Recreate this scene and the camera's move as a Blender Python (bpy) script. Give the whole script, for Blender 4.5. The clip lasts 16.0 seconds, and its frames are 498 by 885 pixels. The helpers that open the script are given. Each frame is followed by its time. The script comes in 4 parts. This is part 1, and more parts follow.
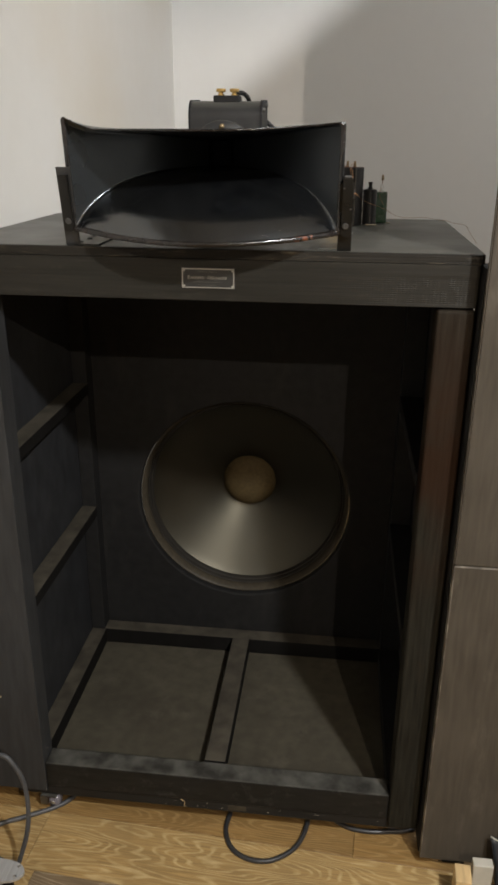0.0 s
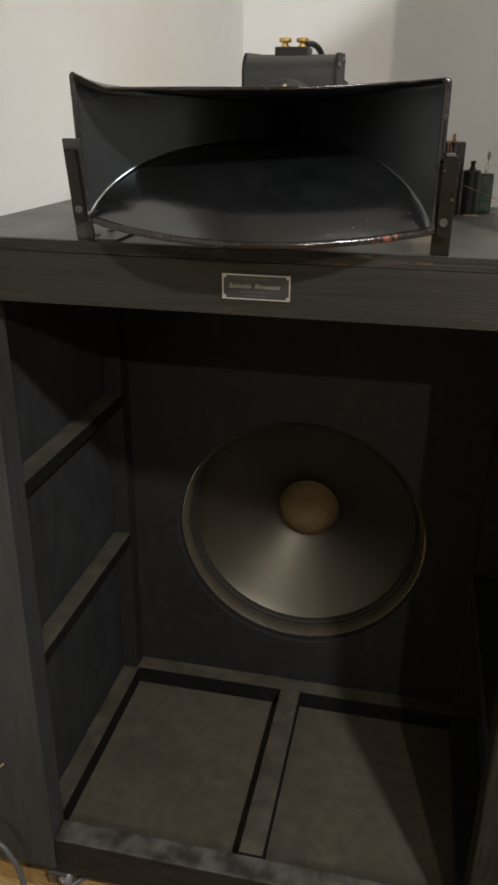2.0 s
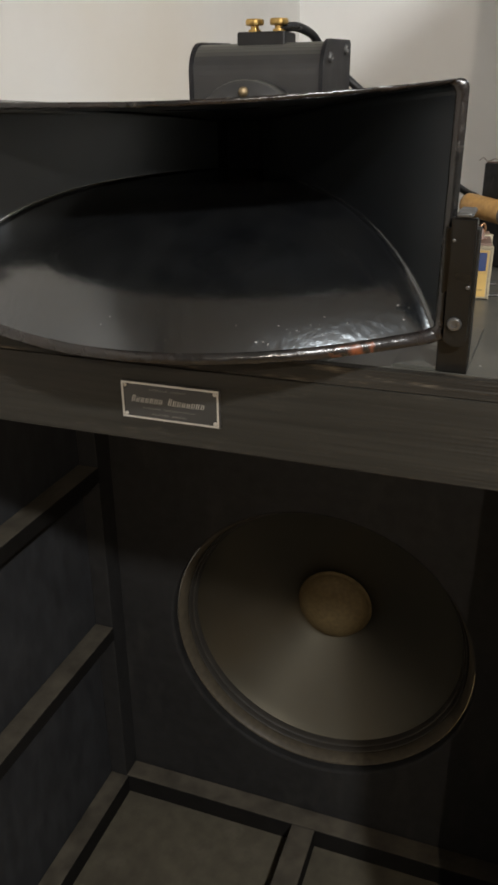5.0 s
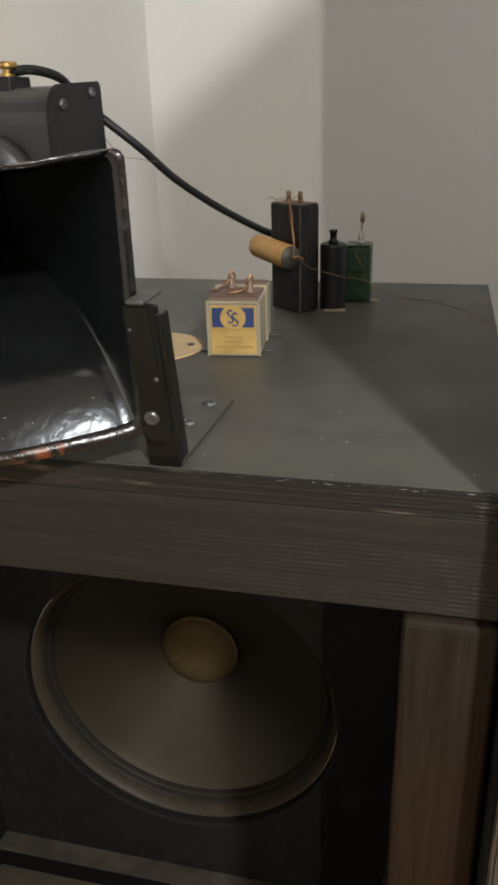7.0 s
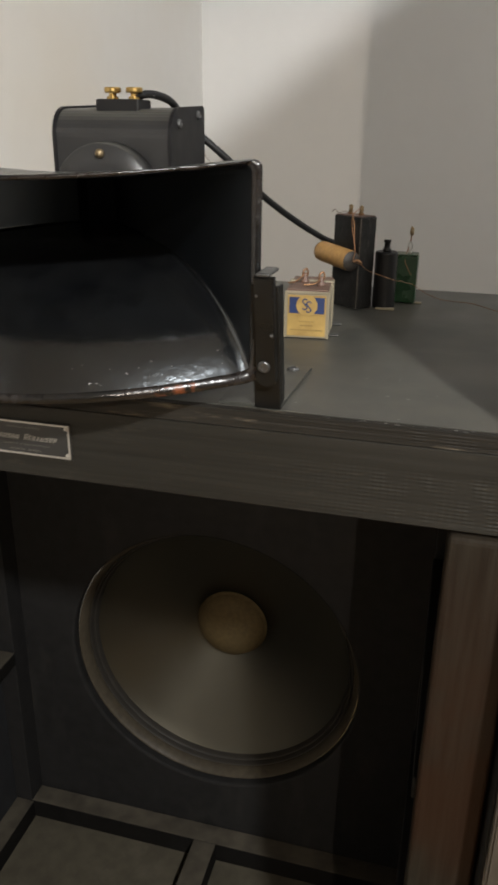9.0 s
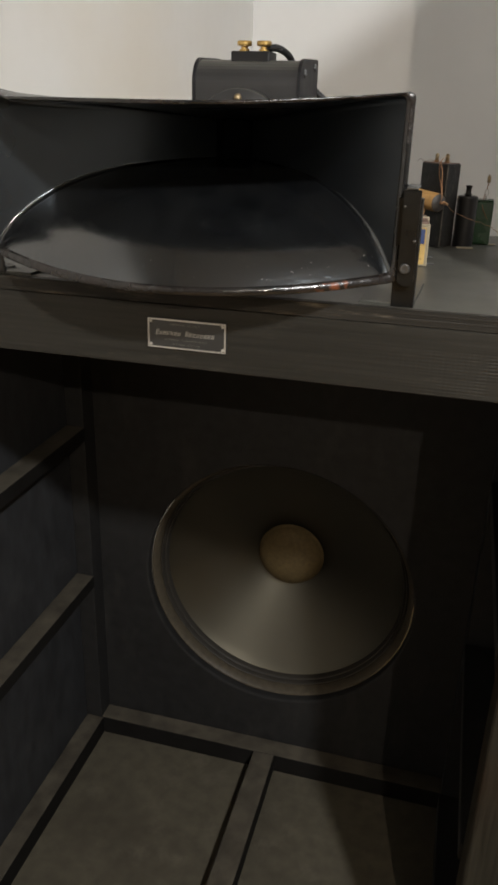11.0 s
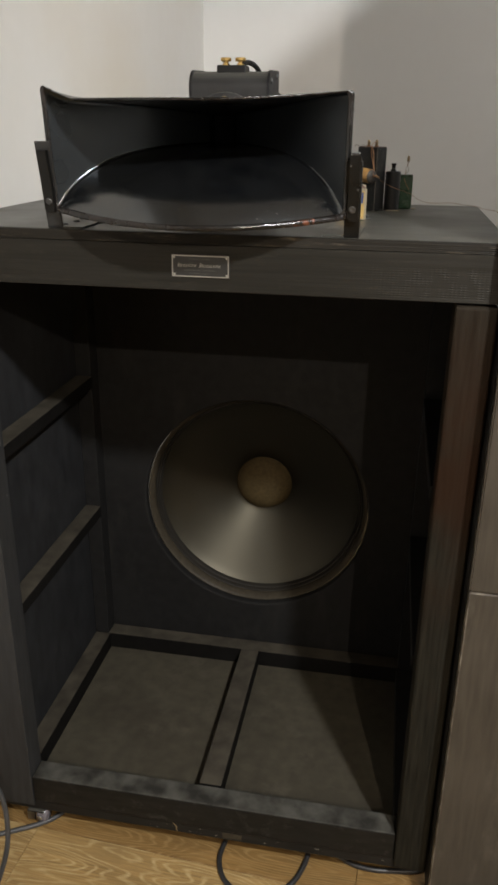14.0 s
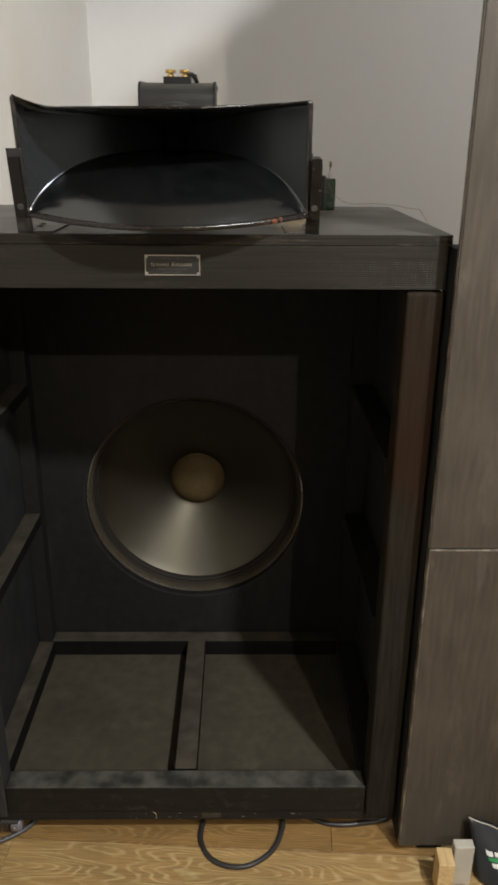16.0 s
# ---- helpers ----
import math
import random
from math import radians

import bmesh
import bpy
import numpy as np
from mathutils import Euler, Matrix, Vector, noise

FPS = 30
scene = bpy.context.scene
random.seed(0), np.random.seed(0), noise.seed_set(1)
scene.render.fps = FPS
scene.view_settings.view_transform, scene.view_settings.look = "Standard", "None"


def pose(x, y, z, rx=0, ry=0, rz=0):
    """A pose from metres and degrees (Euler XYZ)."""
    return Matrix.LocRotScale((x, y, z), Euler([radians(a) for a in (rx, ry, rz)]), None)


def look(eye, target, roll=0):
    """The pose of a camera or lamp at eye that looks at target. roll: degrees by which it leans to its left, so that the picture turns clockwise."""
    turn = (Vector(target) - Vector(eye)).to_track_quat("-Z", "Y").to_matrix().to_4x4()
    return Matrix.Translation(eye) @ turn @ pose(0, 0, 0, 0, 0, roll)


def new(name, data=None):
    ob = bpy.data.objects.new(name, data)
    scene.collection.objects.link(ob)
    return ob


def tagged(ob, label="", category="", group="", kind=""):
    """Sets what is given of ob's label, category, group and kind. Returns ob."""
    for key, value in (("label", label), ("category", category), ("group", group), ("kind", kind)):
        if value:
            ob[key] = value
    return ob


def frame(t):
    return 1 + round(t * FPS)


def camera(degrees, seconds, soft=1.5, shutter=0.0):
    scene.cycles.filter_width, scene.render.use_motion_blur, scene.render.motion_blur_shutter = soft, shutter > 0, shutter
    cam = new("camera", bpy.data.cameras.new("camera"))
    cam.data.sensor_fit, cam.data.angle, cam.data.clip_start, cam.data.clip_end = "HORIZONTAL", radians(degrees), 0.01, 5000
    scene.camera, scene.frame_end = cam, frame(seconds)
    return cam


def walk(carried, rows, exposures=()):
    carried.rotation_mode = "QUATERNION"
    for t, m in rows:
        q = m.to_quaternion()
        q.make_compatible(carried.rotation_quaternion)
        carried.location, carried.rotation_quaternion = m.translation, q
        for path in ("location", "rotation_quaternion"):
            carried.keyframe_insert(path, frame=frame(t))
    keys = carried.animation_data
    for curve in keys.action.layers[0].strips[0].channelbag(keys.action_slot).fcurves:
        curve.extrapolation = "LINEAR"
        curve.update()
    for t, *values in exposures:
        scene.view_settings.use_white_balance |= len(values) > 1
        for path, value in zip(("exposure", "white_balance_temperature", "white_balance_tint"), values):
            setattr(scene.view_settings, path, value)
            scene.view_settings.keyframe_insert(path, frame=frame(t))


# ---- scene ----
cam = camera(35.7, 16.0, soft=3.0, shutter=0.4)
PATH = [
    (0, (-0.013, 0.125, 1.213), (-0.226, 1.973, 0.48), 0.4),
    (0.5, (0.009, 0.119, 1.211), (-0.279, 1.954, 0.47), 0.1),
    (1, (0.007, 0.144, 1.207), (-0.329, 1.968, 0.458), -0.0),
    (1.5, (-0.018, 0.269, 1.209), (-0.383, 2.079, 0.441), 0.1),
    (2, (-0.03, 0.396, 1.203), (-0.414, 2.194, 0.414), 0.6),
    (2.5, (-0.022, 0.482, 1.203), (-0.469, 2.259, 0.401), 0.6),
    (3, (0.009, 0.568, 1.21), (-0.517, 2.32, 0.401), 0.5),
    (5.5, (0.038, 0.776, 1.227), (-0.583, 2.496, 0.416), -0.4),
    (6, (0.083, 0.81, 1.233), (-0.47, 2.551, 0.419), -1.1),
    (6.5, (0.118, 0.846, 1.24), (-0.382, 2.605, 0.428), -1.8),
    (7, (0.129, 0.854, 1.25), (-0.319, 2.63, 0.448), -1.9),
    (7.5, (0.138, 0.833, 1.255), (-0.277, 2.625, 0.47), -1.6),
    (8, (0.137, 0.796, 1.259), (-0.272, 2.596, 0.489), -0.9),
    (8.5, (0.123, 0.756, 1.255), (-0.311, 2.554, 0.495), -0.1),
    (9, (0.108, 0.718, 1.251), (-0.363, 2.509, 0.498), 0.8),
    (9.5, (0.095, 0.681, 1.251), (-0.414, 2.458, 0.489), 1.2),
    (10, (0.079, 0.646, 1.24), (-0.453, 2.41, 0.463), 1.4),
    (12.5, (-0.015, 0.396, 1.2), (-0.339, 2.206, 0.412), 1.6),
    (13, (0.025, 0.335, 1.197), (-0.297, 2.15, 0.419), 1.2),
    (13.5, (0.042, 0.288, 1.193), (-0.284, 2.104, 0.419), 0.9),
    (14, (0.043, 0.24, 1.193), (-0.287, 2.063, 0.438), 0.6),
    (14.5, (0.037, 0.212, 1.192), (-0.269, 2.042, 0.444), 0.5),
    (15, (0.006, 0.202, 1.196), (-0.215, 2.05, 0.464), 0.8),
    (15.5, (-0.047, 0.185, 1.193), (-0.175, 2.042, 0.463), 0.6),
    (16, (-0.106, 0.149, 1.185), (-0.082, 2.012, 0.459), 0.4),
]
walk(cam, [(t, look(eye, target, roll)) for t, eye, target, roll in PATH])


# ---- light ----
world = bpy.data.worlds.new("world")
scene.world = world
world.use_nodes = True
world.node_tree.nodes["Background"].inputs[0].default_value = (0.5, 0.6, 0.75, 1)
world.node_tree.nodes["Background"].inputs[1].default_value = 0.02
scene.view_settings.exposure = 0.0


def lamp(name, eye, target, watts, colour, size, bulb=False, beam=0.0, blend=0.2):
    data = bpy.data.lights.new(name, "SPOT" if beam else "POINT" if bulb else "AREA")
    data.energy, data.color = watts, colour
    if beam:
        data.spot_size, data.spot_blend = radians(beam), blend
    if bulb:
        data.shadow_soft_size = size
    else:
        data.shape, data.size = "DISK", size
    ob = new(name, data)
    ob.matrix_world = look(eye, target)
    return ob


# a reflector lamp (its bulb and its beam) and a bare lamp under the ceiling, in front of the cabinet and to its right,
# and an added broad cool fill behind the tall panel that lifts the shaded wall
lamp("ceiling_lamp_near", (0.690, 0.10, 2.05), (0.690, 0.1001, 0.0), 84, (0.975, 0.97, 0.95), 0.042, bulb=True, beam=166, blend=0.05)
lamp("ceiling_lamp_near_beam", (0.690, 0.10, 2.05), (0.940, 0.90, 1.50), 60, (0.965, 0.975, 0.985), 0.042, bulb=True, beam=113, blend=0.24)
lamp("ceiling_lamp_far", (0.592, -0.80, 1.93), (0.592, -0.7999, 0.0), 74, (1.0, 0.87, 0.73), 0.012, bulb=True, beam=170, blend=0.05)
lamp("ceiling_lamp_rear", (1.35, 1.75, 2.50), (1.35, 1.7501, 0.0), 13.5, (0.92, 0.96, 1.0), 0.8)


# ---- materials ----
def material(name, base, rough=0.5, metal=0.0, spread=0.15, grain=(8, 8, 8), stain=2.5, bump=0.15, bump_scale=None,
             second=None, second_amount=0.5, rough_spread=0.15, coat=0.0, coords="Object", detail=6.0, dust=None, dust_amount=0.8, dust_least=0.5, specular=0.5, band=None, coat_rough=0.05, scuff=None, scuff_scale=(9, 9, 3)):
    """A procedural surface: base colour varied by a fine grain and by larger stains, with relief."""
    m = bpy.data.materials.new(name)
    m.use_nodes = True
    n, l = m.node_tree.nodes, m.node_tree.links
    b = n["Principled BSDF"]
    tc = n.new("ShaderNodeTexCoord")
    info = n.new("ShaderNodeObjectInfo")
    shift = n.new("ShaderNodeVectorMath")
    shift.operation = "MULTIPLY_ADD"
    comb = n.new("ShaderNodeCombineXYZ")
    for k in range(3):
        l.new(info.outputs["Random"], comb.inputs[k])
    l.new(comb.outputs[0], shift.inputs[0])
    shift.inputs[1].default_value = (7.3, 3.1, 5.7)
    l.new(tc.outputs[coords], shift.inputs[2])
    mp = n.new("ShaderNodeMapping")
    mp.inputs["Scale"].default_value = grain
    l.new(shift.outputs[0], mp.inputs[0])
    fine = n.new("ShaderNodeTexNoise")
    fine.inputs["Scale"].default_value, fine.inputs["Detail"].default_value = 5.0, detail
    l.new(mp.outputs[0], fine.inputs["Vector"])
    big = n.new("ShaderNodeTexNoise")
    big.inputs["Scale"].default_value, big.inputs["Detail"].default_value = stain, 4.0
    l.new(shift.outputs[0], big.inputs["Vector"])
    lo = [c * (1 - spread) for c in base]
    hi = [min(1, c * (1 + spread)) for c in base]
    mix = n.new("ShaderNodeMix")
    mix.data_type = "RGBA"
    mix.inputs["A"].default_value, mix.inputs["B"].default_value = (*lo, 1), (*hi, 1)
    ramp = n.new("ShaderNodeMapRange")
    ramp.inputs["From Min"].default_value, ramp.inputs["From Max"].default_value = 0.3, 0.7
    l.new(fine.outputs["Fac"], ramp.inputs["Value"])
    l.new(ramp.outputs[0], mix.inputs["Factor"])
    out = mix.outputs["Result"]
    mix2 = n.new("ShaderNodeMix")
    mix2.data_type = "RGBA"
    sec = second or [c * 0.75 for c in base]
    mix2.inputs["B"].default_value = (*sec, 1)
    r2 = n.new("ShaderNodeMapRange")
    r2.inputs["From Min"].default_value, r2.inputs["From Max"].default_value = 0.38, 0.82
    r2.interpolation_type = "SMOOTHSTEP"
    r2.inputs["To Max"].default_value = second_amount
    l.new(big.outputs["Fac"], r2.inputs["Value"])
    factor = r2.outputs[0]
    if band:
        r2.inputs["From Min"].default_value, r2.inputs["From Max"].default_value = 0.25, 0.6
        # the second tone keeps to a stretch of the height
        place = n.new("ShaderNodeSeparateXYZ")
        l.new(tc.outputs[coords], place.inputs[0])
        for k, (lo_z, hi_z) in enumerate(((band[0], (band[0] + band[1]) / 2), (band[1], (band[0] + band[1]) / 2))):
            edge = n.new("ShaderNodeMapRange")
            edge.interpolation_type = "SMOOTHSTEP"
            edge.inputs["From Min"].default_value, edge.inputs["From Max"].default_value = min(lo_z, hi_z), max(lo_z, hi_z)
            if k:
                edge.inputs["To Min"].default_value, edge.inputs["To Max"].default_value = 1.0, 0.0
            l.new(place.outputs["Z"], edge.inputs["Value"])
            times = n.new("ShaderNodeMath")
            times.operation = "MULTIPLY"
            l.new(factor, times.inputs[0])
            l.new(edge.outputs[0], times.inputs[1])
            factor = times.outputs[0]
    l.new(factor, mix2.inputs["Factor"])
    l.new(out, mix2.inputs["A"])
    colour = mix2.outputs["Result"]
    if scuff:
        smp = n.new("ShaderNodeMapping")
        smp.inputs["Scale"].default_value = scuff_scale
        l.new(shift.outputs[0], smp.inputs[0])
        sn = n.new("ShaderNodeTexNoise")
        sn.inputs["Scale"].default_value, sn.inputs["Detail"].default_value, sn.inputs["Roughness"].default_value = 1.0, 8.0, 0.62
        l.new(smp.outputs[0], sn.inputs["Vector"])
        sr = n.new("ShaderNodeMapRange")
        sr.inputs["From Min"].default_value, sr.inputs["From Max"].default_value = 0.57, 0.74
        sr.inputs["To Max"].default_value = 0.75
        l.new(sn.outputs["Fac"], sr.inputs["Value"])
        smix = n.new("ShaderNodeMix")
        smix.data_type = "RGBA"
        smix.inputs["B"].default_value = (*scuff, 1)
        l.new(sr.outputs[0], smix.inputs["Factor"])
        l.new(colour, smix.inputs["A"])
        colour = smix.outputs["Result"]
    # paler upward faces: dust, and on battens and driver also the light on them
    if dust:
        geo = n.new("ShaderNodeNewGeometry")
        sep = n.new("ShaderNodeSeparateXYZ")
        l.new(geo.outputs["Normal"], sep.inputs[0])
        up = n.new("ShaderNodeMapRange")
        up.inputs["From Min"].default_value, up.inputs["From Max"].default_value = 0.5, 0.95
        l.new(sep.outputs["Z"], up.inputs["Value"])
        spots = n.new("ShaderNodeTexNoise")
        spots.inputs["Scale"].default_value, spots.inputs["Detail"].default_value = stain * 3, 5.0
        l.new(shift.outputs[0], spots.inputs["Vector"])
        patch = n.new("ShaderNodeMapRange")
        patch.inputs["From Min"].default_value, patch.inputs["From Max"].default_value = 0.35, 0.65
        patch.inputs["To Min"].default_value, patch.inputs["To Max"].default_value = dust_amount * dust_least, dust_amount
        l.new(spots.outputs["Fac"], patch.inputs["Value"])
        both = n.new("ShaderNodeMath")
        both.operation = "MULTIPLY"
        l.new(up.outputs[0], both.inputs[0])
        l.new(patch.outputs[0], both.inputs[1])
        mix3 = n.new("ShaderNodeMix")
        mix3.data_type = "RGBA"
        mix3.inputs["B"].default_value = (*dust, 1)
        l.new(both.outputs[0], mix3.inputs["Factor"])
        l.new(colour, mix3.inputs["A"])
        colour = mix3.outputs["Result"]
    l.new(colour, b.inputs["Base Color"])
    rr = n.new("ShaderNodeMapRange")
    rr.inputs["From Min"].default_value, rr.inputs["From Max"].default_value = 0.15, 0.85
    rr.inputs["To Min"].default_value, rr.inputs["To Max"].default_value = max(0.02, rough - rough_spread), min(1, rough + rough_spread)
    l.new(big.outputs["Fac"], rr.inputs["Value"])
    l.new(rr.outputs[0], b.inputs["Roughness"])
    b.inputs["Metallic"].default_value = metal
    b.inputs["Specular IOR Level"].default_value = specular
    b.inputs["Coat Weight"].default_value = coat
    b.inputs["Coat Roughness"].default_value = coat_rough
    if bump:
        bp = n.new("ShaderNodeBump")
        bp.inputs["Strength"].default_value, bp.inputs["Distance"].default_value = bump, 0.003
        if bump_scale:
            f2 = n.new("ShaderNodeTexNoise")
            f2.inputs["Scale"].default_value, f2.inputs["Detail"].default_value = bump_scale, 3.0
            l.new(shift.outputs[0], f2.inputs["Vector"])
            l.new(f2.outputs["Fac"], bp.inputs["Height"])
        else:
            l.new(fine.outputs["Fac"], bp.inputs["Height"])
        l.new(bp.outputs[0], b.inputs["Normal"])
    return m


WALL = material("wall_paint", (0.74, 0.735, 0.72), 0.85, spread=0.008, grain=(6, 6, 6), stain=1.2, bump=0.015, second=(0.69, 0.68, 0.66), second_amount=0.3)
# cream patches: stains, and the warm lamplight on this wall put in the paint
CREAM_WALL = material("stained_warm_lit_wall_paint", (0.685, 0.675, 0.65), 0.85, spread=0.01, grain=(6, 6, 6), stain=1.6, bump=0.02, second=(0.62, 0.55, 0.435), second_amount=0.6)
# walls out of view, their grey picked for the light they bounce back
FAR_WALL = material("bounce_grey_wall_paint", (0.50, 0.50, 0.49), 0.85, spread=0.04, bump=0.05)
CEIL = material("ceiling_paint", (0.78, 0.78, 0.77), 0.9, spread=0.02, bump=0.03)
def oak(name, base, pale, rough, rings, size=(2.4, 13.0, 1.0)):
    """Laminate with oak figure: pale growth lines as broken contours round drawn-out hearts, fine pores and mottling."""
    m = material(name, base, rough, spread=0.30, grain=(3, 90, 90), stain=9, bump=0.10, second=[c * 0.70 for c in base], second_amount=0.7, detail=8.0, scuff=[c * 1.35 for c in base], scuff_scale=(7, 45, 9))
    n, l = m.node_tree.nodes, m.node_tree.links
    b = n["Principled BSDF"]
    below = b.inputs["Base Color"].links[0].from_socket
    shift = [q for q in n if q.type == "VECT_MATH"][0]

    def field(scale, detail, roughness=0.5):
        mp = n.new("ShaderNodeMapping")
        mp.inputs["Scale"].default_value = scale
        l.new(shift.outputs[0], mp.inputs[0])
        q = n.new("ShaderNodeTexNoise")
        q.inputs["Scale"].default_value, q.inputs["Detail"].default_value, q.inputs["Roughness"].default_value = 1.0, detail, roughness
        l.new(mp.outputs[0], q.inputs["Vector"])
        return q.outputs["Fac"]

    def maths(kind, a, c):
        q = n.new("ShaderNodeMath")
        q.operation = kind
        for k, v in enumerate((a, c)):
            if isinstance(v, float):
                q.inputs[k].default_value = v
            elif v is not None:
                l.new(v, q.inputs[k])
        return q.outputs[0]

    heart = maths("ADD", field(size, 2.0, 0.42), maths("MULTIPLY", field((9, 40, 9), 3.0), 0.05))
    wave = maths("SINE", maths("MULTIPLY", heart, rings * 6.2832), None)
    line = n.new("ShaderNodeMapRange")
    line.inputs["From Min"].default_value, line.inputs["From Max"].default_value = 0.1, 1.0
    l.new(wave, line.inputs["Value"])
    gaps = n.new("ShaderNodeMapRange")
    gaps.inputs["From Min"].default_value, gaps.inputs["From Max"].default_value = 0.30, 0.60
    gaps.inputs["To Max"].default_value = 0.8
    l.new(field((25, 110, 25), 5.0, 0.65), gaps.inputs["Value"])
    mix = n.new("ShaderNodeMix")
    mix.data_type = "RGBA"
    mix.inputs["B"].default_value = (*pale, 1)
    l.new(maths("MULTIPLY", line.outputs[0], gaps.outputs[0]), mix.inputs["Factor"])
    l.new(below, mix.inputs["A"])
    l.new(mix.outputs["Result"], b.inputs["Base Color"])
    return m


OAK = oak("oak_laminate", (0.345, 0.225, 0.090), (0.54, 0.41, 0.205), 0.42, 30.0)
OAK_DARK = oak("darker_oak_laminate", (0.235, 0.138, 0.048), (0.36, 0.24, 0.10), 0.42, 30.0)
OAK_GREY = oak("grey_oak_laminate", (0.175, 0.125, 0.072), (0.36, 0.285, 0.19), 0.5, 26.0, (2.5, 12, 1.0))
BLACK_WOOD = material("black_painted_wood", (0.014, 0.0135, 0.0128), 0.50, spread=0.25, grain=(3, 30, 30), stain=6, bump=0.18, second=(0.020, 0.0195, 0.018), specular=0.2)
BLACK_POST = material("black_painted_post", (0.0310, 0.0318, 0.0332), 0.48, spread=0.22, grain=(30, 30, 3), stain=7, bump=0.12, second=(0.034, 0.0342, 0.0345), specular=0.25, scuff=(0.055, 0.054, 0.052), scuff_scale=(20, 20, 5))
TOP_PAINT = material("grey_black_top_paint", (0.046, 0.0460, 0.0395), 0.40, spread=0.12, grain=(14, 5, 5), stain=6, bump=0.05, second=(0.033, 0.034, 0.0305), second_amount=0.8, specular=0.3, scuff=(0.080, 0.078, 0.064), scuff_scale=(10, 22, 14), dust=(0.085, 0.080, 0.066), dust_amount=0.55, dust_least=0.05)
PLY_EDGE = material("worn_layered_edge", (0.012, 0.0108, 0.0088), 0.55, spread=0.5, grain=(0.8, 30, 90), stain=5, bump=0.25, second=(0.026, 0.0225, 0.0175), second_amount=0.7, specular=0.15, scuff=(0.115, 0.095, 0.068), scuff_scale=(26, 60, 210))
ROUGH_EDGE = material("rough_black_board", (0.0165, 0.0153, 0.0125), 0.48, spread=0.22, grain=(1.2, 30, 55), stain=4, bump=0.12, second=(0.0240, 0.0218, 0.0178), second_amount=0.6, specular=0.16, scuff=(0.035, 0.031, 0.024), scuff_scale=(24, 60, 120))
RED_POST = material("worn_red_brown_post", (0.0180, 0.0166, 0.0126), 0.60, spread=0.35, grain=(45, 45, 2.5), stain=9, bump=0.3, second=(0.0225, 0.0094, 0.0044), second_amount=0.72, specular=0.05, band=(0.44, 1.12), scuff=(0.025, 0.019, 0.013), scuff_scale=(34, 34, 5))
INNER = material("inside_black_stain", (0.0145, 0.0143, 0.0143), 0.6, spread=0.2, grain=(10, 10, 10), stain=5, bump=0.1, second=(0.0190, 0.0185, 0.0182), specular=0.12, scuff=(0.026, 0.025, 0.023), scuff_scale=(18, 18, 6))
# inside black lifted and blued, so haze over the side panels is in the colour
SIDE_PAINT = material("hazed_side_paint", (0.0230, 0.0238, 0.0256), 0.55, spread=0.25, grain=(10, 10, 4), stain=5, bump=0.1, second=(0.0125, 0.0130, 0.0145), specular=0.2, scuff=(0.036, 0.036, 0.037), scuff_scale=(14, 14, 14))
TRAY = material("dusty_board", (0.064, 0.057, 0.041), 0.7, spread=0.16, grain=(9, 9, 9), stain=4.5, bump=0.08, second=(0.034, 0.029, 0.021), second_amount=1.0, specular=0.2, scuff=(0.090, 0.079, 0.060), scuff_scale=(16, 16, 16))
# shade put in the near-black sides, dust and light in the pale tops
BATTEN = material("dusty_lit_batten", (0.0065, 0.006, 0.0055), 0.65, spread=0.2, grain=(12, 12, 12), stain=8, bump=0.1, second=(0.009, 0.0085, 0.008), dust=(0.082, 0.072, 0.055), dust_amount=0.85, specular=0.12)
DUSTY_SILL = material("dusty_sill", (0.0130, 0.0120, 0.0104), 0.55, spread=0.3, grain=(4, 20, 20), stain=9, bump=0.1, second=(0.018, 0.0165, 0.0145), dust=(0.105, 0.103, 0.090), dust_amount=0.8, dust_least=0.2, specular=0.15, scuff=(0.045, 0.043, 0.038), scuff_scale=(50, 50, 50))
GLOSS_BLACK = material("gloss_black_enamel", (0.0022, 0.0027, 0.0034), 0.30, spread=0.3, grain=(12, 12, 12), stain=9, bump=0.015, bump_scale=40, second=(0.0062, 0.0062, 0.0064), rough_spread=0.05, specular=0.55)
# same enamel for the bell's floor: runs, and more coat for the lip's sheen
RUN_SHEEN_BLACK = material("black_enamel_runs_and_sheen", (0.0030, 0.0033, 0.0038), 0.22, spread=0.3, grain=(12, 12, 12), stain=9, bump=0.15, bump_scale=170, second=(0.0062, 0.0062, 0.0064), rough_spread=0.05, specular=0.60, dust=(0.013, 0.0132, 0.0125), dust_amount=0.3, dust_least=0.1)
# haze in the bell is put in as a blue tint
for m, coat in ((GLOSS_BLACK, 0.06), (RUN_SHEEN_BLACK, 0.6)):
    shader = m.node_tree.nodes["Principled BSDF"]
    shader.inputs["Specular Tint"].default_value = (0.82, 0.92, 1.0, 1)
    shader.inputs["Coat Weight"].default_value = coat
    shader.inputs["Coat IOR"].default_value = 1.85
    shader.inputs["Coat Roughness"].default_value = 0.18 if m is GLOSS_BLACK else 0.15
RIM_BLACK = material("chipped_black_rim", (0.006, 0.006, 0.006), 0.24, spread=0.3, grain=(30, 30, 30), stain=22, bump=0.3, bump_scale=110, second=(0.030, 0.013, 0.008), second_amount=0.30, specular=0.5, scuff=(0.030, 0.028, 0.026), scuff_scale=(160, 160, 160))
# pale tops: dust, plus the bright wall's reflection put in their colour
SATIN_BLACK = material("satin_black_metal", (0.0240, 0.0240, 0.0243), 0.35, metal=0.1, spread=0.15, bump=0.03, stain=10, specular=0.45, dust=(0.085, 0.083, 0.072), dust_amount=0.9, dust_least=0.7)
